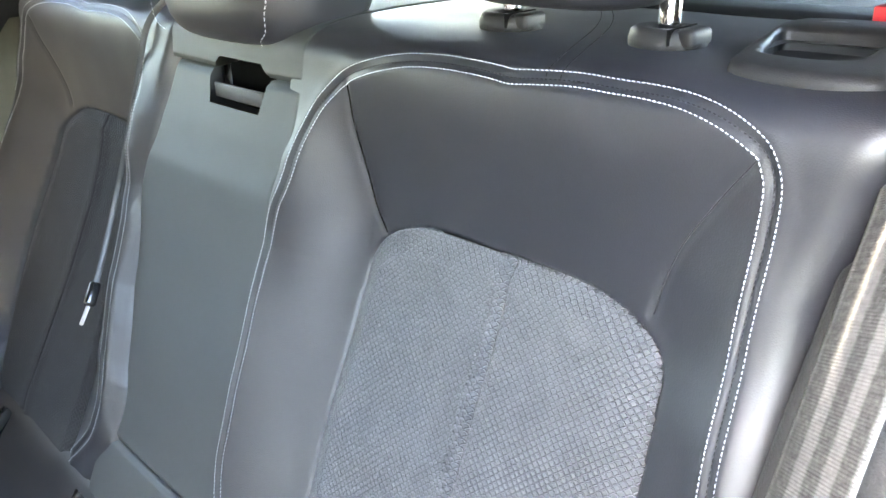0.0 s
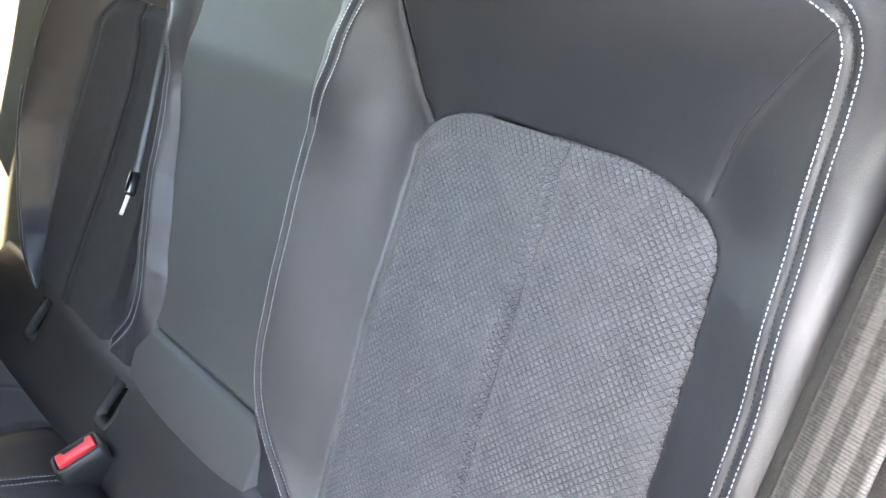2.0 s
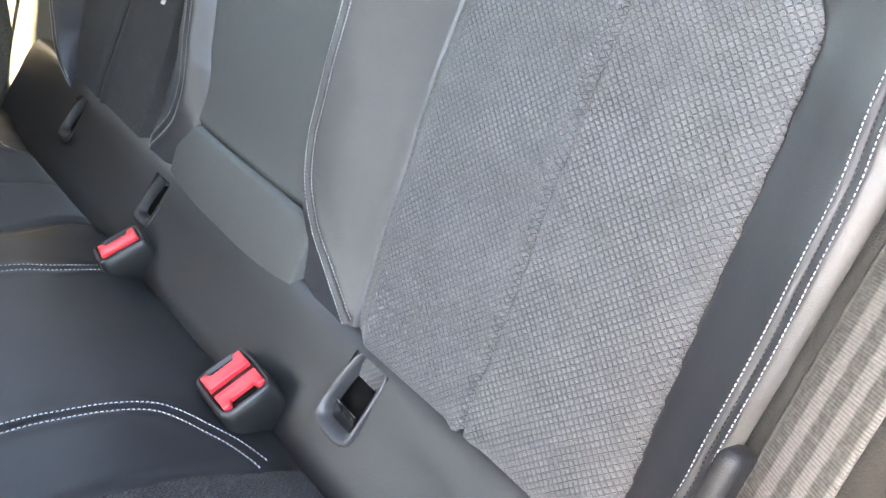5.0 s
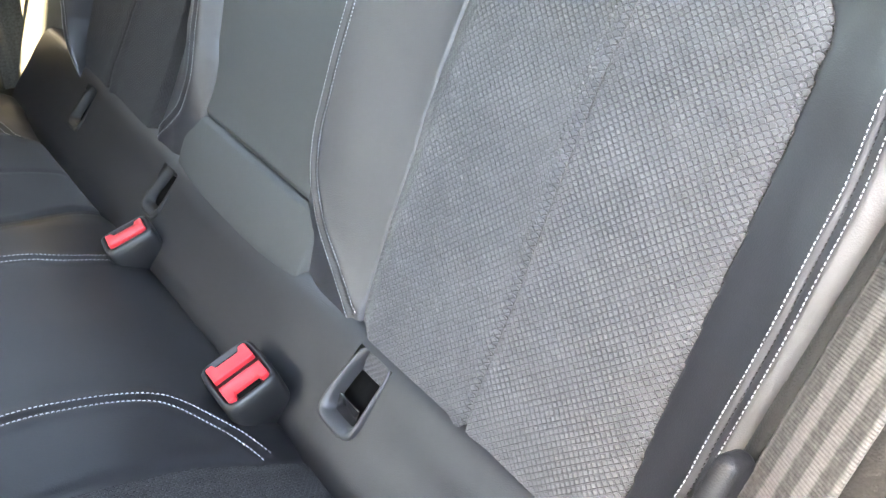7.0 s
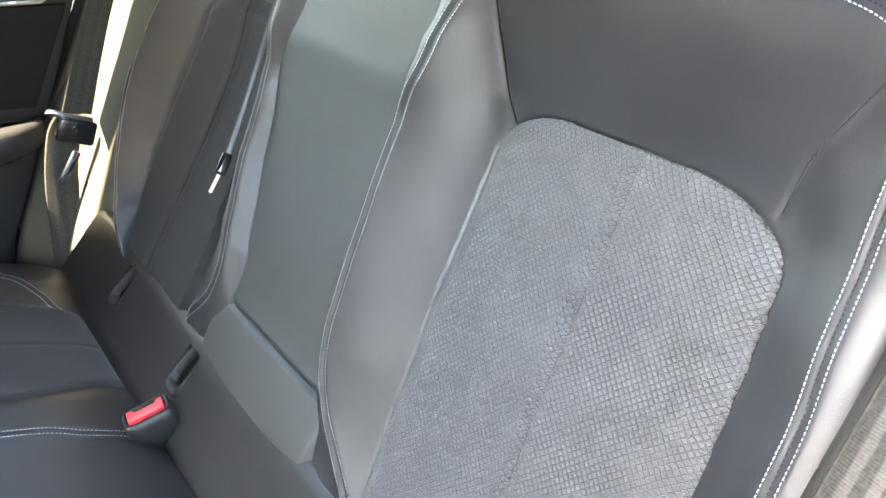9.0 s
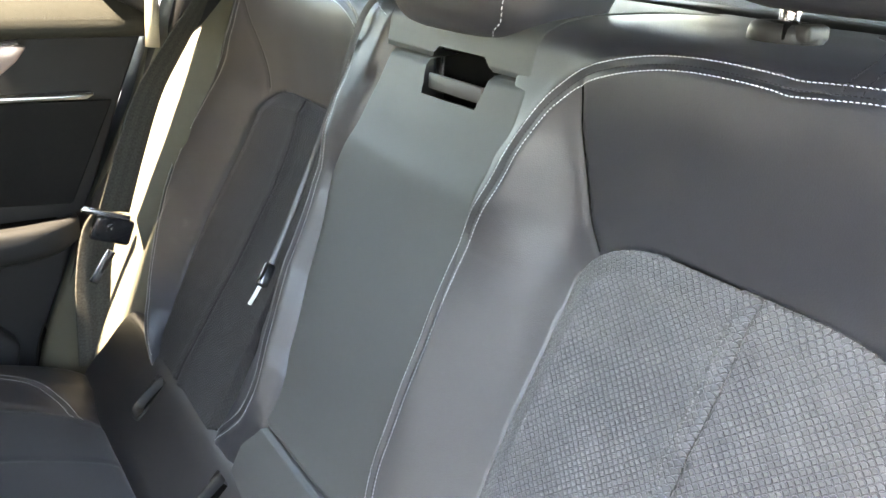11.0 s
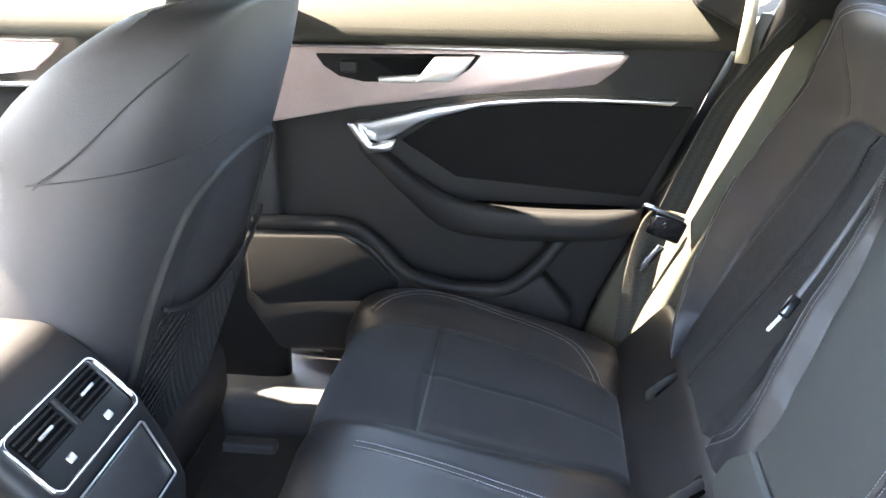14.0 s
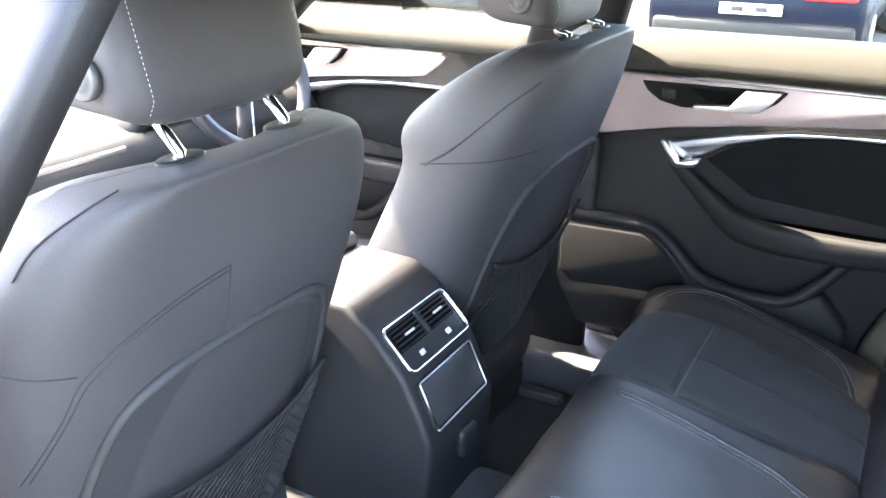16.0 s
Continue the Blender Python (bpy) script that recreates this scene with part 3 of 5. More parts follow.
        lean = (height(q[:, 0][None] + 0.0015, q[:, 1][None]) - height(q[:, 0][None] - 0.0015, q[:, 1][None]))[0] / 0.003
        nn = normal_at(q[:, 1]) - np.stack([lean * side, 0 * lean, 0 * lean], 1)
        nn /= np.linalg.norm(nn, axis=1)[:, None]
        part("stitching", stitches(on_back(XS(q[:, 0], q[:, 1]), q[:, 1], H + 0.0004 * np.hypot(1, lean)), nn, 0.0027, 0.0010, 0.00040), m, seat, "row of pale stitches" if k < 2 else "row of black stitches")
    for seam, thick in ((seam_in, 0.0010), (seam_out, 0.0006)):
        H = height(seam[:, 0][None], seam[:, 1][None])[0]
        part("seam", tube(on_back(XS(seam[:, 0], seam[:, 1]), seam[:, 1], H + 0.0002), thick, 6), HOLE if thick > 0.0008 else DARK_THREAD, seat, "dark sewn seam")
    # short seam over the top, with two dark rows
    for du in (-0.006, 0.006):
        t = np.linspace(0, 1, 60)
        q = np.stack([0.386 + du - 0.10 * t ** 1.6, run_of(1.162) + 0.006 + 0.20 * t], 1)
        H = height(q[:, 0][None], q[:, 1][None])[0]
        part("stitching", stitches(on_back(XS(q[:, 0], q[:, 1]), q[:, 1], H + 0.0002), normal_at(q[:, 1])), DARK_THREAD, seat, "row of black stitches")
    # guides of the headrest posts
    for u in (0.284, 0.425):
        base = on_back(np.array([X(u)]), np.array([RUN[np.argmin(np.abs(SIDE[:, 0] + 0.236))]]), np.array([0.002]))[0]
        g = [[base + np.array([rx * math.cos(t), ry * math.sin(t), h]) for t in np.linspace(0, 2 * math.pi, 28, endpoint=False)] for rx, ry, h in ((0.028, 0.021, -0.006), (0.028, 0.021, 0.003), (0.0265, 0.0195, 0.008), (0.022, 0.016, 0.0105), (0.011, 0.010, 0.0100), (0.0095, 0.0085, 0.004))]
        guide = part("headrest_guide", loft(g), PLASTIC, seat, "black plastic post guide")
        part("button_gap", rbox(base + np.array([0.0125 * side, 0.003, 0.006]), (0.0012, 0.036, 0.0104), 0.0004, 2), HOLE, guide)
        part("button", rbox(base + np.array([0.021 * side, 0.002, 0.005]), (0.014, 0.026, 0.0125), 0.004), PLASTIC, guide)
    # release handle in a bezel, outboard on top
    lift = lambda y: 1.180 + 0.035 * (-0.19 - y)
    outer = [(0.488, -0.210), (0.496, -0.192), (0.535, -0.185), (0.572, -0.190), (0.582, -0.208), (0.568, -0.335), (0.554, -0.352), (0.482, -0.346), (0.468, -0.324), (0.476, -0.268)]
    inner = [(0.492, -0.238), (0.498, -0.229), (0.522, -0.226), (0.546, -0.229), (0.553, -0.238), (0.551, -0.284), (0.544, -0.294), (0.488, -0.292), (0.480, -0.283), (0.486, -0.260)]
    outer, inner = curve_through(outer, 60, True), curve_through(inner, 60, True)
    def pad_ring(f, h):
        return [(X(p + (q - p) * f), y + (w - y) * f, lift(y) + h) for (p, y), (q, w) in zip(outer, inner)]
    bez = part("release_bezel", loft([pad_ring(0.0, -0.008), pad_ring(0.0, 0.001), pad_ring(0.06, 0.004), pad_ring(0.2, 0.0055), pad_ring(0.75, 0.0065), pad_ring(0.95, 0.005), pad_ring(1.0, 0.002), pad_ring(1.0, -0.012), pad_ring(1.05, -0.040)]), PLASTIC, seat, "black plastic bezel with a deep well")
    part("release_lever", rbox((X(0.518), -0.280, 1.156), (0.054, 0.012, 0.026), 0.005), PLASTIC_GREY, bez)
    part("lock_disc", loft([[(X(0.502) + r * math.cos(t), -0.318 + r * math.sin(t), lift(-0.318) + h) for t in np.linspace(0, 2 * math.pi, 24, endpoint=False)] for r, h in ((0.010, 0.002), (0.010, 0.0062), (0.0085, 0.0072), (0.002, 0.0072))]), PLASTIC_GREY, bez, "small round lock disc")
    part("release_flag", rbox((X(0.530), -0.376, 1.186), (0.046, 0.016, 0.022), 0.002), RED, seat, "red locking flag")
    return seat


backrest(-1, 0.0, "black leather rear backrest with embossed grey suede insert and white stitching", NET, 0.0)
backrest(1, 0.0, "black leather rear backrest with suede insert toned dark for shade, beside the closed door", NET_SEAT, 1.0)


# ---- the middle backrest, folded up ----
def middle_backrest():
    seat = thing("armrest_backrest", "smooth black leather folded armrest between the rear backrests", "armrest", (0, -0.02, 0.9))

    swell = lambda S: np.clip(chord(S), 0, 1) - 0.020 * smoothstep((height_of(S) - 0.63) / 0.12) * (1 - smoothstep((height_of(S) - 0.84) / 0.29))

    far_edge = lambda S: np.interp(height_of(S), [0.60, 0.66, 0.705, 0.76, 0.86, 0.957, 1.09, 1.13, 1.2], [0.150, 0.158, 0.168, 0.190, 0.188, 0.175, 0.124, 0.112, 0.120])

    def skin(x0, x1, s0, s1, ns, keep=None, name="panel", bulge=0.004):
        """A padded panel with turned-in rims; x1 past the far edge, which leans."""
        rim = lambda a, b, n: np.r_[a, a + 0.0005, np.linspace(a + 0.001, b - 0.001, n), b - 0.0005, b]
        xs, ss = rim(0.0, 1.0, 230), rim(s0, s1, ns)
        W, S = np.meshgrid(xs, ss)
        far = far_edge(S) + x1
        Xg = x0 + (far - x0) * W
        e = np.minimum(np.minimum(Xg - x0, far - Xg), np.minimum(S - s0, s1 - S))
        H = swell(S) - 0.004 * (1 - smoothstep(e / 0.006)) + bulge * (1 - (2 * W - 1) ** 2)
        H = H - 0.022 * smoothstep((-0.092 - Xg - 0.020 * smoothstep((height_of(S) - 1.03) / 0.06) - 0.026 * (1 - smoothstep((height_of(S) - 0.69) / 0.05))) / 0.022)
        H = np.where(e < 0.0003, H - 0.03, H)
        return part(name, sheet(on_back(Xg, S, H), np.stack([Xg, S], -1), None if keep is None else keep(Xg, S)), LEATHER_SMOOTH, seat)

    gap = run_of(1.1275)
    hx = -0.014
    skin(-0.135, 0.0, run_of(0.7055), gap, 230, lambda Xg, S: ~((np.abs(Xg - hx) < 0.051 + (S - gap) * 0.28) & (S > gap - 0.0275)), "front_panel", 0.003)
    skin(-0.140, 0.0, run_of(0.600), run_of(0.7045), 60, None, "lower_flap", 0.005)
    skin(-0.134, 0.016, gap + 0.0016, RUN[-1] - 0.02, 170, lambda Xg, S: ~((np.abs(Xg - hx) < 0.050 - (S - gap) * 1.1) & (S < gap + 0.0125)), "top_panel", 0.003)
    # slot and its pull; black boxes stand for shade inside and under the lip
    c = on_back(np.array([hx]), np.array([gap - 0.004]), np.array([-0.030]))[0]
    part("slot", rbox(c, (0.150, 0.006, 0.090), 0.001, 2), HOLE, seat, "pull slot, its shade drawn black")
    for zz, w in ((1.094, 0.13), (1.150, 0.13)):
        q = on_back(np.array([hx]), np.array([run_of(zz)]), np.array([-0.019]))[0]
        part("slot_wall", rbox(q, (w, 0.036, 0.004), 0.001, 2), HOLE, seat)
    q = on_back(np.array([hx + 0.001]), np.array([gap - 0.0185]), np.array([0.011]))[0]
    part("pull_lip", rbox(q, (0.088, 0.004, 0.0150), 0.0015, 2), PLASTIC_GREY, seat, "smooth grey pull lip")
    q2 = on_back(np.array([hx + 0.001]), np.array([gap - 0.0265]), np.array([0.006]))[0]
    part("lip_shade", rbox(q2, (0.094, 0.006, 0.005), 0.001, 2), HOLE, seat)
    return seat


middle_backrest()


# ---- cushion of the bench ----
# child seat anchors: place across, half width, start and end along the roll
ANCHORS = ((-0.262, 0.026, 0.029, 0.107), (0.153, 0.020, 0.034, 0.098), (0.408, 0.019, 0.036, 0.102))
ROLL = [(0.112, 0.480), (0.112, 0.535), (0.104, 0.562), (0.086, 0.586), (0.064, 0.611), (0.047, 0.632), (0.031, 0.648), (0.019, 0.653), (0.004, 0.648), (-0.020, 0.630)]
ROLL_UP = Vector((0, -0.073, 0.071)).normalized()
CPROF = curve_through([(0.085, 0.480), (0.096, 0.535), (0.125, 0.566), (0.20, 0.596), (0.30, 0.622), (0.40, 0.645), (0.47, 0.652), (0.525, 0.642), (0.558, 0.612), (0.570, 0.56), (0.566, 0.48), (0.545, 0.38)], 500)
CRUN = np.r_[0, np.cumsum(np.linalg.norm(np.diff(CPROF, axis=0), axis=1))]
CT = np.gradient(CPROF, axis=0)
CT /= np.linalg.norm(CT, axis=1)[:, None]
CN = np.stack([-CT[:, 1], CT[:, 0]], 1)


def crun(y):
    k = int(np.argmax(CPROF[:, 0]))
    return np.interp(y, CPROF[:k, 0], CRUN[:k])


def on_cushion(X, S, off):
    y, z = np.interp(S, CRUN, CPROF[:, 0]), np.interp(S, CRUN, CPROF[:, 1])
    return np.stack([X, y + np.interp(S, CRUN, CN[:, 0]) * off, z + np.interp(S, CRUN, CN[:, 1]) * off], -1)


def xy(pts):
    p = np.array(pts, float)
    return np.stack([p[:, 0], crun(p[:, 1])], 1)


def bench_cushion():
    seat = thing("rear_bench_cushion", "black leather rear bench cushion with suede inserts and white stitching", "car seat", (0, 0.3, 0.5))
    lines = []
    for s in (-1, 1):
        inner = [(-0.240, 0.139), (-0.205, 0.155), (-0.180, 0.167), (-0.155, 0.180), (-0.137, 0.196), (-0.124, 0.225), (-0.115, 0.261), (-0.110, 0.31), (-0.118, 0.40), (-0.135, 0.475)] if s < 0 else [(0.116, 0.130), (0.121, 0.165), (0.126, 0.195), (0.138, 0.231), (0.146, 0.30), (0.155, 0.40), (0.165, 0.475)]
        lines.append(curve_through(xy(inner), 160))
        lines.append(curve_through(xy([(s * 0.470, 0.135), (s * 0.520, 0.155), (s * 0.556, 0.185), (s * 0.572, 0.24), (s * 0.590, 0.33), (s * 0.602, 0.42), (s * 0.585, 0.48), (s * 0.545, 0.52)]), 160))
    seams = []
    for s in (-1, 1):
        seams.append(curve_through(xy([(s * 0.250, 0.095), (s * 0.243, 0.145), (s * 0.224, 0.20), (s * 0.208, 0.33), (s * 0.215, 0.46), (s * 0.235, 0.54)]), 60))
        seams.append(curve_through(xy([(s * 0.480, 0.105), (s * 0.500, 0.20), (s * 0.515, 0.36), (s * 0.505, 0.50)]), 60))
        seams.append(curve_through(xy([(s * 0.218, 0.40), (s * 0.36, 0.412), (s * 0.512, 0.40)]), 60))
        seams.append(curve_through(xy([(s * 0.360, 0.11), (s * 0.362, 0.25), (s * 0.365, 0.41)]), 60))
        seams.append(curve_through(xy([(s * 0.47, 0.098), (s * 0.472, 0.13)]), 20))

    def height(Xg, S):
        y = np.interp(S, CRUN, CPROF[:, 0])
        ax = np.abs(Xg)
        off = 0.010 * smoothstep((ax - 0.52) / 0.05) - 0.006 * smoothstep((ax - 0.20) / 0.05) * (1 - smoothstep((ax - 0.49) / 0.04))
        off = off - np.clip((ax - 0.612) / 0.033, 0, 2) ** 2 * 0.05
        off = off + 0.008 * np.exp(-((ax - 0.36) / 0.12) ** 2) * smoothstep((S - 0.40) / 0.1)
        for p in lines:
            d = near_path(Xg, S, p)
            off = off - 0.0025 * np.exp(-(d / 0.0025) ** 2) + 0.0012 * np.exp(-((d - 0.007) / 0.005) ** 2)
        for p in seams:
            d = near_path(Xg, S, p)
            off = off - 0.0016 * np.exp(-(d / 0.005) ** 2)
        dents = np.array([noise.noise(Vector((p, q, 7.0)) * 11) for p, q in zip(Xg.ravel(), S.ravel())]).reshape(Xg.shape)
        return off + 0.0022 * dents

    xs, ss = np.linspace(-0.645, 0.645, 300), np.linspace(0, CRUN[-1], 170)
    Xg, S = np.meshgrid(xs, ss)
    H = height(Xg, S)
    H[:, 0] -= 0.12
    H[:, -1] -= 0.12
    part("cover", sheet(on_cushion(Xg, S, H), np.stack([Xg, S], -1)), LEATHER_CUSHION, seat)
    for s in (-1, 1):
        t = np.linspace(0, 1, 90)
        for s0, s1, nm in ((crun(0.104), crun(0.398), "insert"), (crun(0.402), crun(0.555), "front_insert")):
            SS = np.linspace(s0, s1, 90)
            yy = np.interp(SS, CRUN, CPROF[:, 0])
            lo, hi = np.interp(yy, [0.1, 0.145, 0.2, 0.33, 0.46, 0.54], [0.254, 0.247, 0.228, 0.212, 0.219, 0.238]), np.interp(yy, [0.1, 0.2, 0.36, 0.5], [0.476, 0.496, 0.511, 0.50])
            U = lo[:, None] + (hi - lo)[:, None] * t[None]
            Sg = SS[:, None] + 0 * U
            e = np.minimum(np.minimum(U - lo[:, None], hi[:, None] - U), np.minimum(Sg - s0, s1 - Sg))
            Hh = height(s * U, Sg) + 0.0004 + 0.003 * smoothstep(e / 0.014)
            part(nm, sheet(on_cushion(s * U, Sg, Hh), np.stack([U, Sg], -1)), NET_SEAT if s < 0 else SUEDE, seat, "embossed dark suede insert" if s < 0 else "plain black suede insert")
    for p in lines:
        dp = np.gradient(p, axis=0)
        dp /= np.linalg.norm(dp, axis=1)[:, None]
        for gap in (-0.0055, 0.0055):
            q = p + gap * np.stack([dp[:, 1], -dp[:, 0]], 1)
            Hq = height(q[:, 0][None], q[:, 1][None])[0]
            nn = np.stack([0 * q[:, 0], np.interp(q[:, 1], CRUN, CN[:, 0]), np.interp(q[:, 1], CRUN, CN[:, 1])], 1)
            part("stitching", stitches(on_cushion(q[:, 0], q[:, 1], Hq + 0.0004), nn, r=0.00058), THREAD, seat, "row of pale stitches")
    # roll between cushion and backrests
    rp = curve_through(ROLL, 110)
    xs = np.linspace(-0.62, 0.62, 520)
    P = np.array([[(x, y + 0.002 * noise.noise(Vector((x * 9, z * 9, 3))), z) for x in xs] for y, z in rp])
    open_at = np.zeros(P.shape[:2], bool)
    along = (P - np.array([0, 0.103, 0.566])) @ np.array(ROLL_UP)
    for ax, half, s0, s1 in ANCHORS:
        open_at |= (np.abs(P[..., 0] - ax) < half - 0.003) & (along > s0 + 0.004) & (along < s1 - 0.002) & (P[..., 1] > -0.02)
    part("rear_roll", sheet(P, np.array([[(x, y) for x in xs] for y, z in rp]), ~open_at), LEATHER_CUSHION, seat, "smooth leather roll behind the cushion")
    return seat


bench_cushion()


# ---- child seat anchor bezels in the roll ----
def anchor_bezel(x, half, s0, s1, label):
    """A moulded frame in the roll, wide at its lip, with a dark well, a wire and a tag."""
    b = thing("anchor_bezel", label, "anchor point", (x, 0.075, 0.60), "child seat anchors")
    out = Vector((0, ROLL_UP.z, -ROLL_UP.y))
    o = Vector((x, 0.103, 0.566)) + out * 0.003
    turn = Matrix((Vector((1, 0, 0)), ROLL_UP, Vector((1, 0, 0)).cross(ROLL_UP))).transposed()

    def ring(w, a, c, lift, e=4.5, n=40):
        """Rounded outline: half width w, from a to c along the roll, lifted; the upper end sinks under the backrest."""
        pts = []
        for t in np.linspace(0, 2 * math.pi, n, endpoint=False):
            px, ps = math.cos(t), math.sin(t)
            px = abs(px) ** (2 / e) * math.copysign(1, px) * w
            ps = abs(ps) ** (2 / e) * math.copysign(1, ps)
            along = (a + c) / 2 + ps * (c - a) / 2
            pts.append(o + Vector((px * (1 - 0.10 * ps), 0, 0)) + ROLL_UP * along + out * (lift - 0.10 * max(0.0, along - 0.085)))
        return pts
    w, lip = half, 0.0072 if x < 0 else 0.0035
    part("rim", loft([ring(w, s0, s1 + 0.004, -0.010), ring(w, s0, s1 + 0.004, lip - 0.0017), ring(w - 0.001, s0 + 0.001, s1 + 0.004, lip), ring(w - 0.0035, s0 + 0.0045, s1 + 0.002, lip), ring(w - 0.006, s0 + 0.010, s1, 0.002), ring(w - 0.0075, s0 + 0.014, s1 - 0.002, -0.010)], caps=False), RIM if x < 0 else PLASTIC, b, "grey moulded rim")
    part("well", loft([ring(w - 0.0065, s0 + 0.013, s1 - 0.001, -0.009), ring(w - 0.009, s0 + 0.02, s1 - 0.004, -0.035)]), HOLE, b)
    wire = [(-0.012, 0.060, -0.030), (-0.011, 0.058, -0.014), (0.011, 0.058, -0.014), (0.012, 0.060, -0.030)]
    part("anchor_wire", tube([o + Vector((p, 0, 0)) + ROLL_UP * (s0 + q - 0.03) + out * d for p, q, d in wire], 0.0026, 8), CHROME, b, "steel anchor wire")
    if x < 0:
        c = o + ROLL_UP * (s0 + 0.021) + out * -0.003
        tilt = turn @ Euler((radians(-28), 0, 0)).to_matrix()
        tag = part("tag", rbox(c, (0.030, 0.022, 0.002), 0.0008, 2, tilt), GLOSS, b, "small black tag with a white pictogram")
        flat = lambda p, q: c + tilt @ Vector((p, q, 0.0012))
        part("pictogram", tube([flat(*p) for p in ((-0.007, -0.006), (0.007, -0.006), (0.007, 0.006), (-0.007, 0.006), (-0.007, -0.006))], 0.0005, 5), PLATE, tag)
        part("pictogram", rbox(flat(0.0, 0.0), (0.006, 0.008, 0.0006), 0.0002, 1, tilt), PLATE, tag)
    return b


for row in ANCHORS:
    anchor_bezel(*row, "grey plastic child seat anchor bezel in the seat roll")


# ---- buckles ----
def buckle(at, turn, double):
    """A buckle with red buttons, each notched along one side for the tongue."""
    m = Matrix.Translation(at) @ turn.to_matrix().to_4x4()
    b = thing("belt_buckle", "double black seat belt buckle with two red buttons" if double else "black seat belt buckle with one red button", "seat belt buckle", at, "belt buckles")

    def put(bm):
        bmesh.ops.transform(bm, matrix=m, verts=bm.verts)
        return bm
    w = 0.066 if double else 0.036
    rows = []
    for h, gx, gy in ((-0.060, -0.004, -0.003), (-0.030, 0.003, 0.002), (-0.006, 0.003, 0.002), (0.002, 0.001, 0.001), (0.0045, -0.001, -0.001)):
        hx, hy, e = w / 2 + gx, 0.028 + gy, 6.0
        rows.append([(abs(math.cos(t)) ** (2 / e) * math.copysign(1, math.cos(t)) * hx, abs(math.sin(t)) ** (2 / e) * math.copysign(1, math.sin(t)) * hy, h) for t in np.linspace(0.04, 2 * math.pi + 0.04, 40, endpoint=False)])
    for dx, dy in ((0.0022, 0.0022), (0.0028, 0.0028)):
        rows.append([(x * (1 - dx / (w / 2)), y * (1 - dy / 0.028), 0.0045 if dx < 0.0025 else 0.001) for x, y, z in rows[4]])
    part("housing", put(loft(rows)), BUCKLE, b)
    for x, f in (((0.0155, 1), (-0.0155, -1)) if double else ((0.0, 1),)):
        outline = [(-0.0105, -0.0225), (0.0105, -0.0225), (0.0105, -0.0145), (0.0045, -0.0125), (0.0045, 0.0125), (0.0105, 0.0145), (0.0105, 0.0225), (-0.0105, 0.0225)]
        pts = [(x + f * p, q) for p, q in outline]
        part("button", put(prism(pts[::f], 2, -0.002, 0.0072, 0.0013)), RED, b, "red release button")
        part("tongue_slot", put(rbox((x + f * 0.0078, 0, 0.0012), (0.0058, 0.025, 0.0018), 0.0005, 1)), HOLE, b)
    return b


buckle((-0.163, 0.124, 0.602), Euler((radians(-16), radians(3), radians(-2))), True)
buckle((0.119, 0.118, 0.596), Euler((radians(-16), radians(0), radians(-8))), False)


# ---- headrests of the rear bench ----
def rear_headrest(x, y, z, width, depth, high, label, low):
    h = thing("rear_headrest", label, "headrest", (x, y, z), "rear headrests")
    rings = []
    for t, wf, df in ((0.0, 0.58, 0.55), (0.05, 0.72, 0.80), (0.2, 0.93, 1.0), (0.5, 1.0, 1.0), (0.8, 0.98, 0.86), (0.95, 0.86, 0.6), (1.0, 0.70, 0.4)):
        ring = []
        for a in np.linspace(0, 2 * math.pi, 40, endpoint=False):
            c, s = math.cos(a), math.sin(a)
            px = abs(c) ** 0.55 * math.copysign(1, c) * width / 2 * wf
            py = abs(s) ** 0.7 * math.copysign(1, s) * depth / 2 * df
            ring.append((x + px, y + py - 0.25 * t * high - 0.3 * (px / width) ** 2 * depth, z + t * high + low * (1 - t) * (py / depth)))
        rings.append(ring)
    part("pad", loft(rings), LEATHER, h, sub=1)
    # stitched welt down each side of the front
    for s in (-1, 1) if low else ():
        t = np.linspace(0.02, 0.98, 60)
        px = s * width / 2 * 0.78 * np.interp(t, [0, 0.1, 0.5, 1], [0.80, 0.97, 1.0, 0.92])
        py = depth / 2 * np.interp(t, [0, 0.05, 0.2, 0.5, 0.8, 1.0], [0.66, 0.83, 0.93, 0.93, 0.80, 0.42])
        P = np.stack([x + px, y + py - 0.25 * t * high - 0.3 * (px / width) ** 2 * depth + 0.002, z + t * high + low * (1 - t) * (py / depth)], 1)
        nn = np.tile(np.array([s * 0.25, 0.95, -0.1]), (60, 1))
        part("welt", stitches(P, nn, 0.0036, 0.0014, 0.0005), THREAD, h, "row of pale stitches")
    for s in (-1, 1):
        part("post", tube([(x + (-0.0145 if x < -0.1 else 0.0) + s * 0.0705, y - 0.009, z - 0.05), (x + (-0.0145 if x < -0.1 else 0.0) + s * 0.0705, y - 0.011, z + 0.04)], 0.0075, 14, 1.0, (1, 0, 0)), CHROME, h, "chrome post")
    return h


rear_headrest(0.012, -0.182, 1.147, 0.275, 0.13, 0.16, "low black leather middle headrest with white stitching", 0.03)
rear_headrest(-0.340, -0.228, 1.203, 0.25, 0.12, 0.17, "black leather headrest on chrome posts above the backrest", 0.0)
rear_headrest(0.367, -0.225, 1.206, 0.29, 0.12, 0.17, "black leather headrest on chrome posts beside the far pillar", 0.0)


# ---- floor, tunnel, side walls, roof ----
floor = part("floor", rbox((0, 0.75, 0.295), (1.44, 2.6, 0.05), 0.01), CARPET)
tagged(floor, "black carpeted car floor", "floor", kind="structure")
tun = part("floor_tunnel", prism([(-0.17, 0.30), (0.17, 0.30), (0.12, 0.46), (0.07, 0.49), (-0.07, 0.49), (-0.12, 0.46)], 1, 0.25, 1.9, 0.02), CARPET)
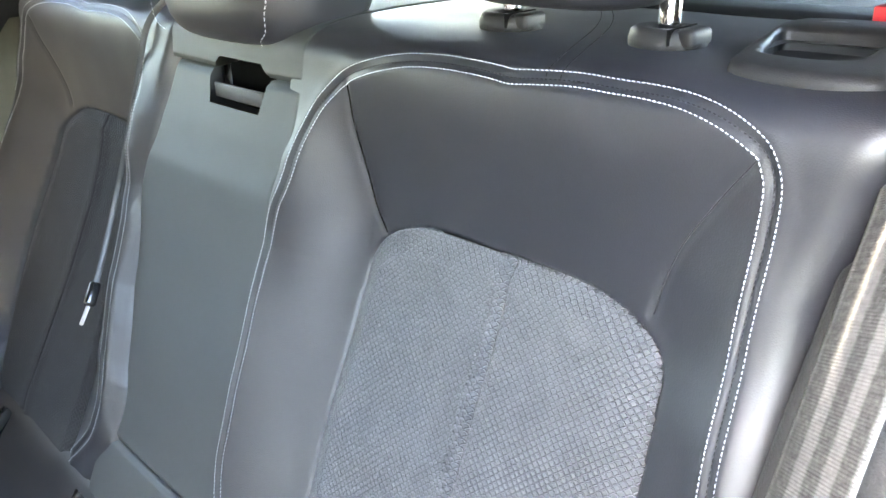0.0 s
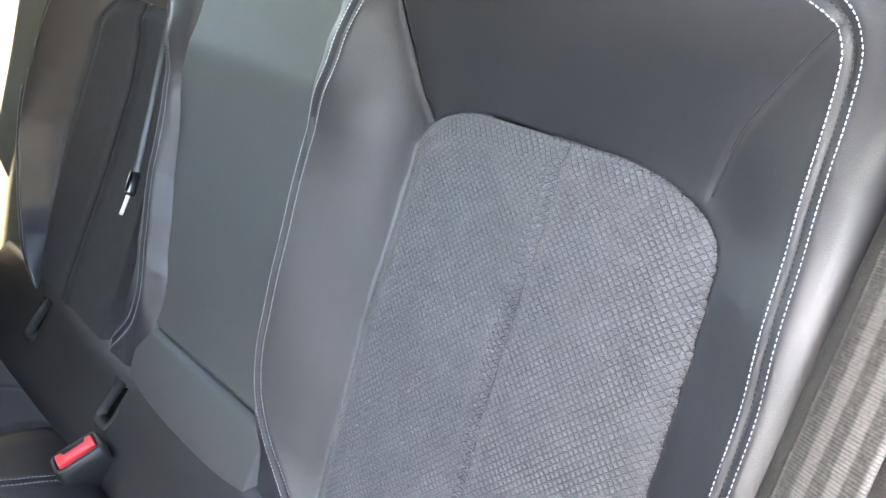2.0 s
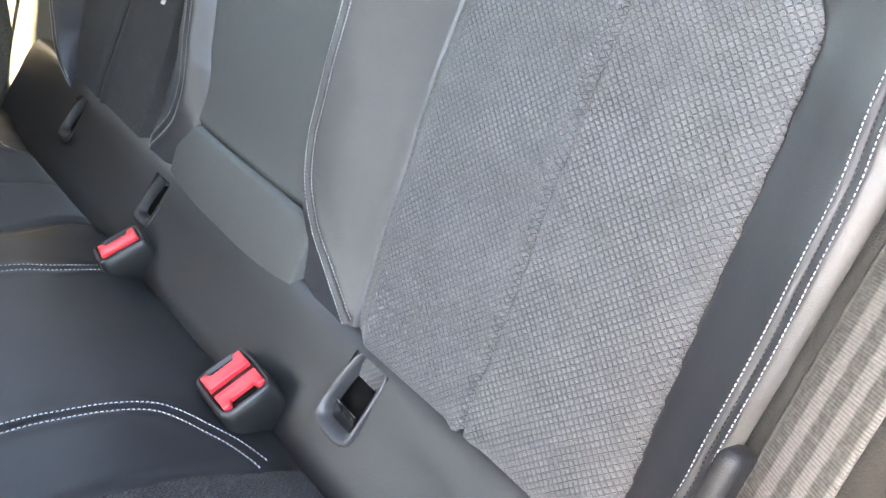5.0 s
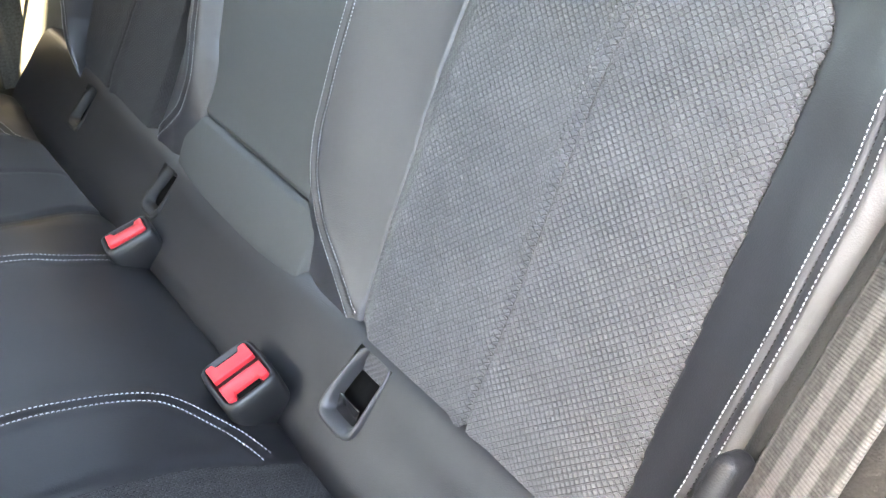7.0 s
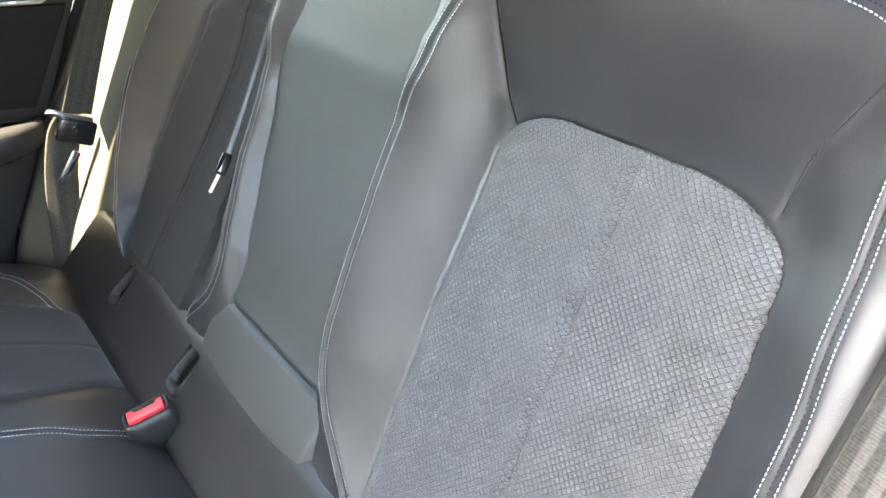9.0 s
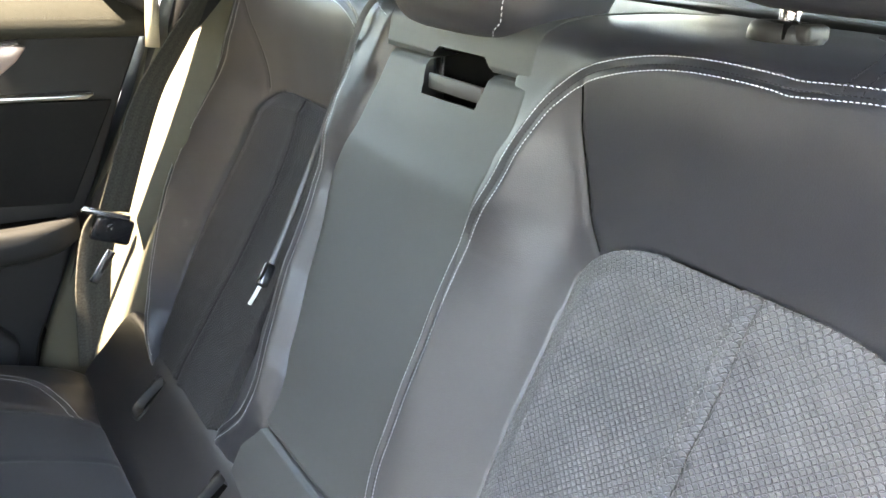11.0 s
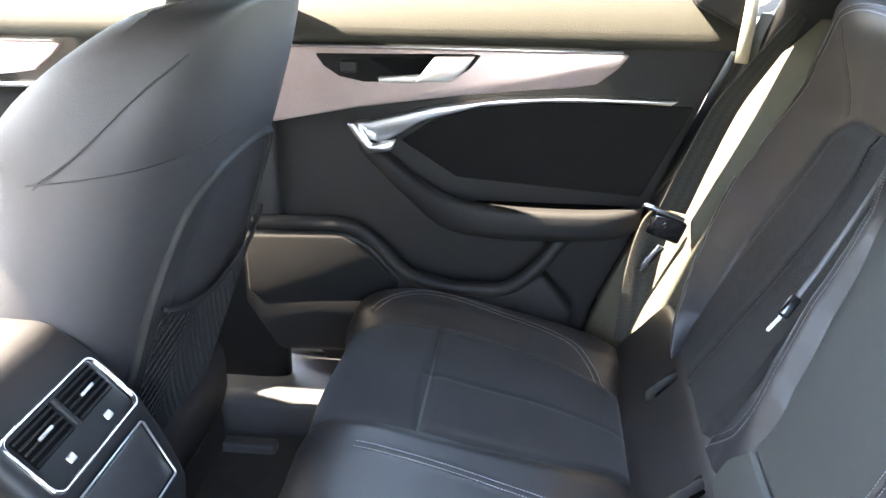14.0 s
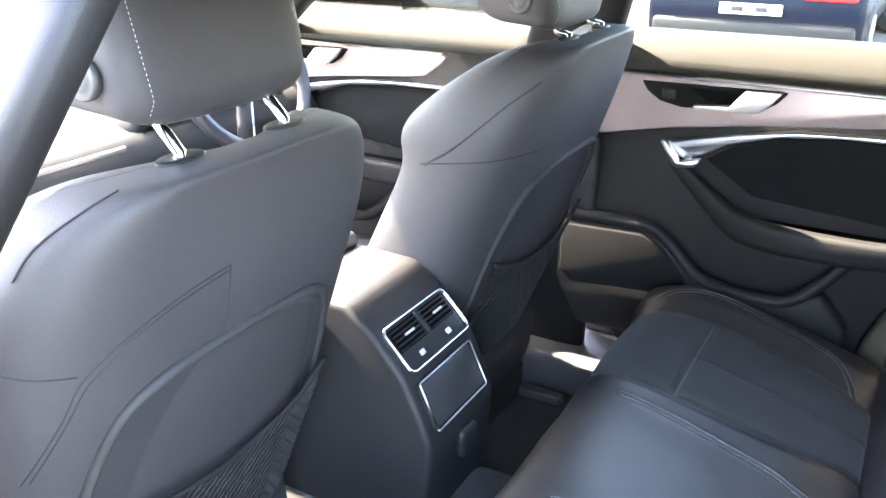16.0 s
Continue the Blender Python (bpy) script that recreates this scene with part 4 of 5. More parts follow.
tagged(tun, "black carpeted transmission tunnel", "floor", kind="structure")
mat_far = part("floor_mat", prism([(0.20, 0.52), (0.60, 0.52), (0.615, 0.80), (0.56, 0.93), (0.24, 0.95), (0.19, 0.85)], 2, 0.322, 0.332, 0.003), CARPET)
tagged(mat_far, "black floor mat in the rear footwell", "floor mat")
wall_rear = part("wall_rear", rbox((0, -0.46, 0.78), (1.3, 0.06, 0.80), 0.01), PLASTIC)
tagged(wall_rear, "black panel behind the rear bench", "wall", kind="structure")
shelf = part("parcel_shelf", rbox((0, -0.86, 1.155), (1.30, 0.86, 0.03), 0.01), CARPET)
tagged(shelf, "black fabric parcel shelf under the rear window", "shelf", kind="structure")
roof_pts = []
for y, z, w in ((-1.00, 1.36, 0.50), (-0.70, 1.405, 0.54), (-0.2, 1.435, 0.57), (0.4, 1.445, 0.58), (0.95, 1.425, 0.57), (1.25, 1.385, 0.55)):
    roof_pts.append([(x * w, y, z - 0.035 * abs(x) ** 3) for x in np.linspace(-1, 1, 17)] + [(x * (w + 0.03), y, z + 0.05 - 0.05 * abs(x) ** 3) for x in np.linspace(1, -1, 17)])
roof = part("ceiling", loft(roof_pts), HEADLINER)
tagged(roof, "black fabric headliner and roof", "ceiling", kind="structure")


def pillar(name, a, b, wa, wb, label, mat=PLASTIC):
    a, b = Vector(a), Vector(b)
    rings = []
    for c, (wx, wy) in ((a, wa), (a.lerp(b, 0.5), [(p + q) / 2 for p, q in zip(wa, wb)]), (b, wb)):
        rings.append([(c.x + math.copysign(abs(math.cos(t)) ** 0.6, math.cos(t)) * wx, c.y + math.copysign(abs(math.sin(t)) ** 0.6, math.sin(t)) * wy, c.z) for t in np.linspace(0, 2 * math.pi, 24, endpoint=False)])
    return tagged(part(name, loft(rings), mat), label, "pillar", kind="structure")


for s in (-1, 1):
    pillar("pillar_b", (s * 0.735, 0.825, 0.40), (s * 0.728, 0.79, 1.10), (0.022, 0.09), (0.022, 0.07), "dark trim of the middle door pillar")
    pillar("pillar_b_upper", (s * 0.712, 0.765 + 0.04 * (s > 0), 1.10), (s * 0.585, 0.620 + 0.06 * (s > 0), 1.42), (0.034 if s > 0 else 0.022, 0.10 if s > 0 else 0.05), (0.028, 0.09 if s > 0 else 0.05), "dark upper trim of the middle door pillar")
    pillar("pillar_a", (s * 0.73, 1.75, 0.98), (s * 0.56, 1.15, 1.41), (0.03, 0.05), (0.03, 0.04), "black windscreen pillar")
    pillar("pillar_c", (s * 0.705, -0.20, 1.05), (s * 0.60, -0.33, 1.40), (0.035, 0.125), (0.035, 0.16), "black rear roof pillar")
    rail = part("roof_rail", tube(curve_through([(s * w - 0.03 * (s < 0), y, z) for w, y, z in ((0.585, -0.75, 1.365), (0.605, -0.3, 1.39), (0.612, 0.3, 1.395 + 0.02 * (s < 0)), (0.605, 0.9, 1.385), (0.60, 1.15, 1.36))], 30), 0.034, 12), PLASTIC)
    tagged(rail, "dark roof rail trim above the doors", "trim", kind="structure")
    sill = part("sill", prism([(s * 0.62, 0.30), (s * 0.64, 0.385), (s * 0.665, 0.40), (s * 0.82, 0.40), (s * 0.82, 0.27)], 1, 0.10, 1.80, 0.008), PLASTIC_GREY)
    tagged(sill, "grey plastic door sill trim", "sill", kind="structure")
    rocker = part("rocker_panel", rbox((s * 0.86, 0.8, 0.30), (0.10, 2.1, 0.16), 0.03), PAINT)
    tagged(rocker, "dark painted rocker panel", "car body", kind="structure")
    # wheel arch and quarter trim beside the bench
    arch = part("quarter_trim", prism([(-0.70, 0.40), (0.10, 0.40), (0.135, 0.60), (0.06, 0.80), (-0.02, 0.95), (-0.06, 1.07), (-0.70, 1.12)], 0, s * 0.695, s * 0.80, 0.015), PLASTIC)
    tagged(arch, "black quarter trim beside the rear bench", "trim", kind="structure")

front_glass = part("window_front", mesh_from([(-0.66, 1.85, 0.98), (0.66, 1.85, 0.98), (0.54, 1.22, 1.40), (-0.54, 1.22, 1.40), (-0.66, 1.855, 0.985), (0.66, 1.855, 0.985), (0.54, 1.225, 1.405), (-0.54, 1.225, 1.405)], [(0, 1, 2, 3), (7, 6, 5, 4), (0, 4, 5, 1), (1, 5, 6, 2), (2, 6, 7, 3), (3, 7, 4, 0)]), GLASS_CLEAR, smooth=False)
tagged(front_glass, "clear windscreen", "window", kind="structure").visible_shadow = False
rear_glass = part("window_rear", mesh_from([(-0.58, -1.30, 1.14), (0.58, -1.30, 1.14), (0.50, -0.98, 1.37), (-0.50, -0.98, 1.37), (-0.58, -1.305, 1.145), (0.58, -1.305, 1.145), (0.50, -0.985, 1.375), (-0.50, -0.985, 1.375)], [(0, 1, 2, 3), (7, 6, 5, 4), (0, 4, 5, 1), (1, 5, 6, 2), (2, 6, 7, 3), (3, 7, 4, 0)]), GLASS, smooth=False)
tagged(rear_glass, "clear rear window", "window", kind="structure")


# ---- far doors ----
def far_door(name, shift, stretch, label, rear):
    """The inside of a far side door; rear: with the cut-out of the wheel arch at its back end."""
    d = thing(name, label, "car door", (0.74, 0.35 + shift, 0.8), "far side doors")
    Y = lambda y: shift + y * stretch
    P = lambda pts: [(Y(y), z) for y, z in pts]
    back_edge = [(-0.055, 1.075), (-0.015, 0.98), (0.06, 0.78), (0.15, 0.58), (0.17, 0.44)] if rear else [(-0.10, 1.075), (-0.10, 0.44)]
    part("panel", prism(P([(0.735, 1.09)] + back_edge + [(0.66, 0.44), (0.735, 0.60)]), 0, 0.728, 0.80, 0.006), DOOR_SKIN, d)
    # soft upper pad
    secs = []
    for y in np.linspace(-0.07 if rear else -0.12, 0.80, 14):
        top = 1.144 + 0.004 * (0.4 - y)
        secs.append([(x, Y(y), z) for x, z in ((0.80, 1.07), (0.716, 1.068), (0.696, 1.072), (0.690, 1.081), (0.696, 1.098), (0.714, 1.122), (0.738, top - 0.004), (0.762, top + 0.002), (0.80, top + 0.002))])
    pad = part("upper_pad", loft(secs), LEATHER_PAD, d, "stitched soft upper pad")
    line = np.array([[0.6955, Y(y), 1.0985 + 0.003 * (0.4 - y)] for y in np.linspace(-0.06, 0.78, 80)])
    part("pad_seam", stitches(line, np.tile(np.array([-0.95, 0, 0.3]), (80, 1)), 0.004, 0.002, 0.0004), DARK_THREAD, pad)
    # aluminium blade with the handle pocket in it
    up = [(0.74, 1.062), (0.13, 1.060), (0.114, 1.057)]
    lowr = [(0.130, 1.036), (0.165, 1.008), (0.20, 1.002), (0.40, 0.982), (0.58, 0.957), (0.74, 0.925)]
    part("trim_blade", prism(P(up + lowr), 0, 0.716, 0.735, 0.003), ALU, d, "brushed rose aluminium trim blade")
    part("trim_edge", prism(P([(0.74, 1.066), (0.125, 1.0635), (0.125, 1.0605), (0.74, 1.062)]), 0, 0.713, 0.725, 0.001), SATIN, d, "thin bright trim edge")
    part("handle_pocket", prism(P([(0.645, 1.050), (0.375, 1.054), (0.360, 1.052), (0.378, 1.030), (0.405, 1.012), (0.43, 1.008), (0.56, 1.003), (0.605, 1.012), (0.632, 1.03)]), 0, 0.712, 0.730, 0.003), DOOR_CLOTH, d, "dark handle pocket")
    # black sheet for the shade behind the lever
    part("handle_well", prism(P([(0.552, 1.046), (0.40, 1.048), (0.42, 1.022), (0.50, 1.016)]), 0, 0.7105, 0.720, 0.002), HOLE, d)
    lever = part("door_handle", prism(P([(0.436, 1.052), (0.368, 1.054), (0.386, 1.030), (0.408, 1.012), (0.470, 1.009), (0.452, 1.032)]), 0, 0.688, 0.707, 0.003), HANDLE, d, "pale satin metal door handle")
    part("lever_bar", prism(P([(0.462, 1.021), (0.440, 1.010), (0.530, 1.006), (0.534, 1.015)]), 0, 0.690, 0.706, 0.003), HANDLE, lever)
    part("lock_button", rbox((0.708, Y(0.585), 1.030), (0.010, 0.03, 0.022), 0.005), PLASTIC, d)
    # bright strip that widens to the grip
    part("bright_strip", prism(P([(0.028, 0.985), (0.20, 0.988), (0.33, 0.981), (0.44, 0.963), (0.55, 0.935), (0.585, 0.932), (0.562, 0.905), (0.535, 0.897), (0.512, 0.908), (0.46, 0.938), (0.36, 0.966), (0.25, 0.977), (0.14, 0.979), (0.04, 0.977)]), 0, 0.708, 0.730, 0.003), SATIN, d, "bright curved trim strip")
    part("grip_cap", prism(P([(0.590, 0.934), (0.578, 0.936), (0.548, 0.896), (0.505, 0.906), (0.512, 0.888), (0.552, 0.882), (0.562, 0.890)]), 0, 0.690, 0.712, 0.003), SATIN, d, "satin metal grip cap")
    # insert field above the armrest
    field = prism(P([(0.50, 0.90), (0.44, 0.94), (0.36, 0.962), (0.25, 0.974), (0.14, 0.975), (0.0, 0.972), (0.075, 0.81), (0.40, 0.835)]), 0, 0.722, 0.735, 0.003)
    part("upper_field", field, DOOR_CLOTH, d, "dark suede field")
    # diagonal pull that flows into the armrest
    secs = []
    table = np.array([(0.572, 0.894, 0.016, 0.702), (0.53, 0.862, 0.022, 0.692), (0.48, 0.822, 0.027, 0.682), (0.43, 0.790, 0.031, 0.666), (0.38, 0.776, 0.030, 0.657), (0.30, 0.771, 0.029, 0.652), (0.20, 0.770, 0.028, 0.653), (0.12, 0.773, 0.026, 0.660), (0.075, 0.780, 0.020, 0.684)])
    for yy, zc, h, xf in curve_through(table, 40):
        secs.append([(px, Y(yy), pz) for px, pz in ((0.728, zc - h), (xf + 0.014, zc - h), (xf + 0.004, zc - h + 0.006), (xf, zc - h + 0.018), (xf, zc + h - 0.010), (xf + 0.003, zc + h - 0.003), (xf + 0.010, zc + h), (xf + 0.026, zc + h), (xf + 0.030, zc + h - 0.016), (0.728, zc + h - 0.018))])
    pull = part("pull", loft(secs), DOOR_SKIN, d, "dark padded pull flowing into the armrest")
    # black sheet standing in for shade behind the armrest edge
    part("recess", prism(P([(0.36, 0.792), (0.10, 0.792), (0.10, 0.784), (0.38, 0.784)]), 0, 0.698, 0.727, 0.003), HOLE, pull, "black sheet for the shade in the armrest recess")
    # lower pocket ridge and speaker
    ridge = curve_through([(0.712, Y(0.80), 0.735), (0.700, Y(0.68), 0.744), (0.695, Y(0.598), 0.744), (0.690, Y(0.552), 0.722), (0.682, Y(0.50), 0.672), (0.675, Y(0.455), 0.648), (0.672, Y(0.38), 0.640), (0.674, Y(0.30), 0.645), (0.684, Y(0.245), 0.688), (0.700, Y(0.205), 0.735), (0.716, Y(0.16), 0.748), (0.718, Y(0.11), 0.760)], 90)
    part("pocket_rim", tube(ridge, 0.0135, 12, 1.0, (1, 0, 0)), DOOR_SKIN, d, "moulded pocket rim")
    part("pocket", prism(P([(0.80, 0.725), (0.60, 0.735), (0.55, 0.71), (0.49, 0.655), (0.40, 0.630), (0.30, 0.635), (0.24, 0.67), (0.18, 0.60), (0.20, 0.50), (0.74, 0.48), (0.80, 0.58)]), 0, 0.684, 0.732, 0.012, 3), DOOR_SKIN, d, "moulded lower pocket")
    part("speaker_grille", prism(P([(0.79, 0.722), (0.605, 0.728), (0.560, 0.706), (0.50, 0.640), (0.515, 0.600), (0.76, 0.585), (0.79, 0.61)]), 0, 0.679, 0.690, 0.006, 3), DOOR_CLOTH, d, "dark speaker grille")
    # window
    part("window_pane", thin_pane([(0.768 - 0.48 * (z - 1.14), y, z) for y, z in P([(0.74, 1.14), (-0.02 if rear else 0.0, 1.15), (-0.10 if rear else 0.0, 1.24), (-0.02, 1.40), (0.72, 1.42)])]), GLASS if rear else GLASS_CLEAR, d, "clear side window", smooth=False).visible_shadow = False
    if rear:
        part("corner_trim", prism([(0.022, 1.142), (-0.062, 1.10), (-0.075, 1.20), (-0.06, 1.40), (0.06, 1.41), (0.03, 1.26)], 0, 0.690, 0.765, 0.008, 3), PLASTIC, d, "black corner trim of the door frame")
    part("outer_skin", rbox((0.86, Y(0.37), 0.70), (0.10, 0.82 * stretch, 0.86), 0.04), PAINT, d, "dark painted outer skin")
    part("window_frame", tube([(0.765, Y(-0.05), 1.15), (0.74, Y(-0.09), 1.24), (0.66, Y(-0.02), 1.39), (0.62, Y(0.30), 1.415), (0.62, Y(0.72), 1.42)], 0.02, 8), PLASTIC, d)
    return d


far_door("rear_door", 0.0, 1.0, "closed rear door with rose aluminium trim, chrome handle and armrest", True)
far_door("front_door", 0.98, 1.12, "closed front door with pale aluminium trim and chrome strip", False)


# ---- near rear door, standing open out of view, to hold side light off the bench ----
def open_door():
    """Turned on its hinges at the middle pillar; the inside faces the bench."""
    d = thing("open_rear_door", "unseen open rear door shading the bench, with dark inner panel and tinted window", "car door", (-0.79, 0.80, 0.7))
    # angle chosen so that the unseen door blocks light from the side
    m = Matrix.Translation((-0.79, 0.80, 0)) @ Matrix.Rotation(radians(-60), 4, "Z")

    def put(bm):
        bmesh.ops.transform(bm, matrix=m, verts=bm.verts)
        return bm
    outline = [(-0.02, 0.36), (-0.62, 0.36), (-0.72, 0.50), (-0.80, 0.74), (-0.93, 0.95), (-0.97, 1.09), (-0.02, 1.09)]
    part("outer_skin", put(prism(outline, 0, -0.060, -0.004, 0.02, 3)), PAINT, d, "dark painted outer skin")
    part("panel", put(prism([(y + 0.02 * (y < -0.5), z) for y, z in outline], 0, 0.0, 0.040, 0.012, 3)), DOOR_SKIN, d, "dark moulded inner panel")
    part("armrest", put(rbox((0.060, -0.40, 0.76), (0.05, 0.52, 0.06), 0.018, 3)), DOOR_SKIN, d)
    part("trim_blade", put(prism([(-0.05, 1.05), (-0.72, 1.045), (-0.60, 0.99), (-0.05, 0.94)], 0, 0.038, 0.046, 0.002)), ALU, d, "brushed rose aluminium trim blade")
    part("window_frame", put(tube(curve_through([(-0.02, -0.02, 1.09), (0.05, -0.06, 1.25), (0.12, -0.12, 1.405), (0.13, -0.45, 1.42), (0.10, -0.80, 1.37), (0.02, -0.97, 1.20), (-0.02, -0.97, 1.09)], 50), 0.020, 8)), PLASTIC, d, "black window frame")
    part("window_pane", put(thin_pane([(-0.014, -0.04, 1.09), (-0.014, -0.96, 1.09), (0.035, -0.95, 1.22), (0.105, -0.80, 1.36), (0.130, -0.45, 1.41), (0.115, -0.13, 1.40)])), GLASS, d, "tinted side window", smooth=False)
    return d


open_door()


# ---- far belt ----
def far_belt():
    b = thing("seat_belt", "grey woven seat belt hanging beside the backrest, sunlit", "seat belt", (0.67, 0.0, 0.85))
    part("upper_strap", strap([(0.640, -0.128, 1.135), (0.642, -0.070, 1.05), (0.645, -0.032, 0.985), (0.645, 0.000, 0.902), (0.645, 0.030, 0.815)], [(-0.45, 0.7, -0.3), (-0.42, 0.75, -0.2), (-0.38, 0.85, -0.2), (-0.36, 0.88, -0.2), (-0.30, 0.90, -0.15)], 0.054), BELT_FAR, b)
    part("lower_strap", strap([(0.648, 0.038, 0.805), (0.650, 0.056, 0.775), (0.652, 0.072, 0.69), (0.652, 0.080, 0.56)], (0.0, 0.98, 0.1), 0.052), BELT_FAR, b)
    t = Euler((radians(20), 0, 0)).to_matrix()
    tong = part("tongue", rbox((0.618, 0.048, 0.822), (0.012, 0.074, 0.010), 0.004, 3, t), CHROME, b, "chrome belt tongue plate")
    part("tongue_grip", rbox((0.616, 0.042, 0.796), (0.016, 0.060, 0.040), 0.006, 3, t), GLOSS, tong, "black tongue grip")
    part("screw", loft([[(0.607 - d, 0.045 + r * math.cos(k), 0.802 + r * math.sin(k)) for k in np.linspace(0, 2 * math.pi, 16, endpoint=False)] for r, d in ((0.006, 0.0), (0.006, 0.001), (0.004, 0.0015), (0.002, 0.0005))]), GLOSS, tong)
    part("tongue_blade", rbox((0.612, 0.062, 0.741), (0.004, 0.014, 0.056), 0.001, 2, Euler((radians(34), 0, 0)).to_matrix()), CHROME, tong)
    part("belt_exit", rbox((0.680, -0.140, 1.125), (0.05, 0.05, 0.035), 0.01, 3), PLASTIC, b, "belt outlet on the pillar")
    return b


far_belt()


# ---- middle belt end ----
def middle_belt():
    b = thing("middle_seat_belt", "grey satin middle belt hanging beside the folded armrest", "seat belt", (0.15, -0.05, 1.0))
    part("strap", strap([(0.150, -0.172, 1.190), (0.170, -0.150, 1.160), (0.186, -0.138, 1.110), (0.202, -0.124, 1.050), (0.214, -0.104, 0.985), (0.214, -0.078, 0.925), (0.205, -0.048, 0.872)], [(0.36, 0.68, 0.30)] * 7, 0.007), BELT_SATIN, b)
    tip = np.array([0.203, -0.040, 0.860])
    t = Euler((radians(35), radians(25), 0)).to_matrix()
    tong = part("tongue_grip", rbox(tip, (0.010, 0.014, 0.030), 0.004, 3, t), GLOSS, b, "black tongue grip")
    part("tongue_blade", tube([(0.206, -0.036, 0.850), (0.212, -0.031, 0.836), (0.219, -0.025, 0.820)], 0.0025, 8), PLATE, tong, "bright tongue blade")
    return b


middle_belt()


# ---- near belt beside the bolster ----
def near_belt():
    b = thing("near_seat_belt", "pale grey woven seat belt beside the near bolster", "seat belt", (-0.65, 0.0, 0.95))
    part("strap", strap([(-0.612, -0.25, 1.195), (-0.622, -0.155, 1.15), (-0.625, -0.09, 1.08), (-0.625, -0.04, 1.0), (-0.626, 0.012, 0.92), (-0.628, 0.06, 0.84), (-0.630, 0.10, 0.77)], (-0.75, 0.60, 0.15), 0.056, n=90), BELT, b)
    part("anchor_cover", rbox((-0.602, 0.062, 0.838), (0.014, 0.026, 0.055), 0.006, 4, Euler((radians(28), 0, 0)).to_matrix()), PLASTIC, b, "grey plastic belt anchor cover")
    return b


near_belt()
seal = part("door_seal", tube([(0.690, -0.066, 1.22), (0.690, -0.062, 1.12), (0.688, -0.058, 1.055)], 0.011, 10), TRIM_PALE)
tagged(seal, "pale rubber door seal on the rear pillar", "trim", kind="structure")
far_pad = thing("side_trim", "sunlit trim strip with a warm sun tone in its colour, between the far backrest and the door", "trim", (0.67, 0.0, 0.85), "side trims")
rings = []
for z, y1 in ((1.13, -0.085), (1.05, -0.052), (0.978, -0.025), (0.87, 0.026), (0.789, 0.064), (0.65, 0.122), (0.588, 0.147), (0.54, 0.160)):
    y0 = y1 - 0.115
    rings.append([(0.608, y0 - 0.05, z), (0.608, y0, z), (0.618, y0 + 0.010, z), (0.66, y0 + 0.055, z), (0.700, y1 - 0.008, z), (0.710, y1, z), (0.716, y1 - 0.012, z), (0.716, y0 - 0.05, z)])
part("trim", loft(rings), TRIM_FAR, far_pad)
side_pad = thing("side_bolster", "grained leather fixed bolster between backrest and door", "car seat", (-0.63, -0.05, 0.95), "side bolsters")
part("upper_pad", prism([(-0.34, 1.165), (-0.215, 1.150), (-0.150, 1.106), (-0.30, 1.092)], 0, -0.690, -0.590, 0.012, 4), LEATHER_SIDE, side_pad)
part("lower_pad", prism([(-0.30, 1.086), (-0.148, 1.100), (-0.098, 1.03), (-0.048, 0.95), (-0.002, 0.87), (0.042, 0.79), (0.08, 0.60), (-0.1, 0.56), (-0.25, 0.9)], 0, -0.690, -0.588, 0.012, 4), LEATHER_SIDE, side_pad)
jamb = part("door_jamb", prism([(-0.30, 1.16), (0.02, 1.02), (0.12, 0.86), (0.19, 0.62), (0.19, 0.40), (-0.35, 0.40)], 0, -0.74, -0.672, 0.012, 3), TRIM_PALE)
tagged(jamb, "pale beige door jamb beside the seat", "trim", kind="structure")


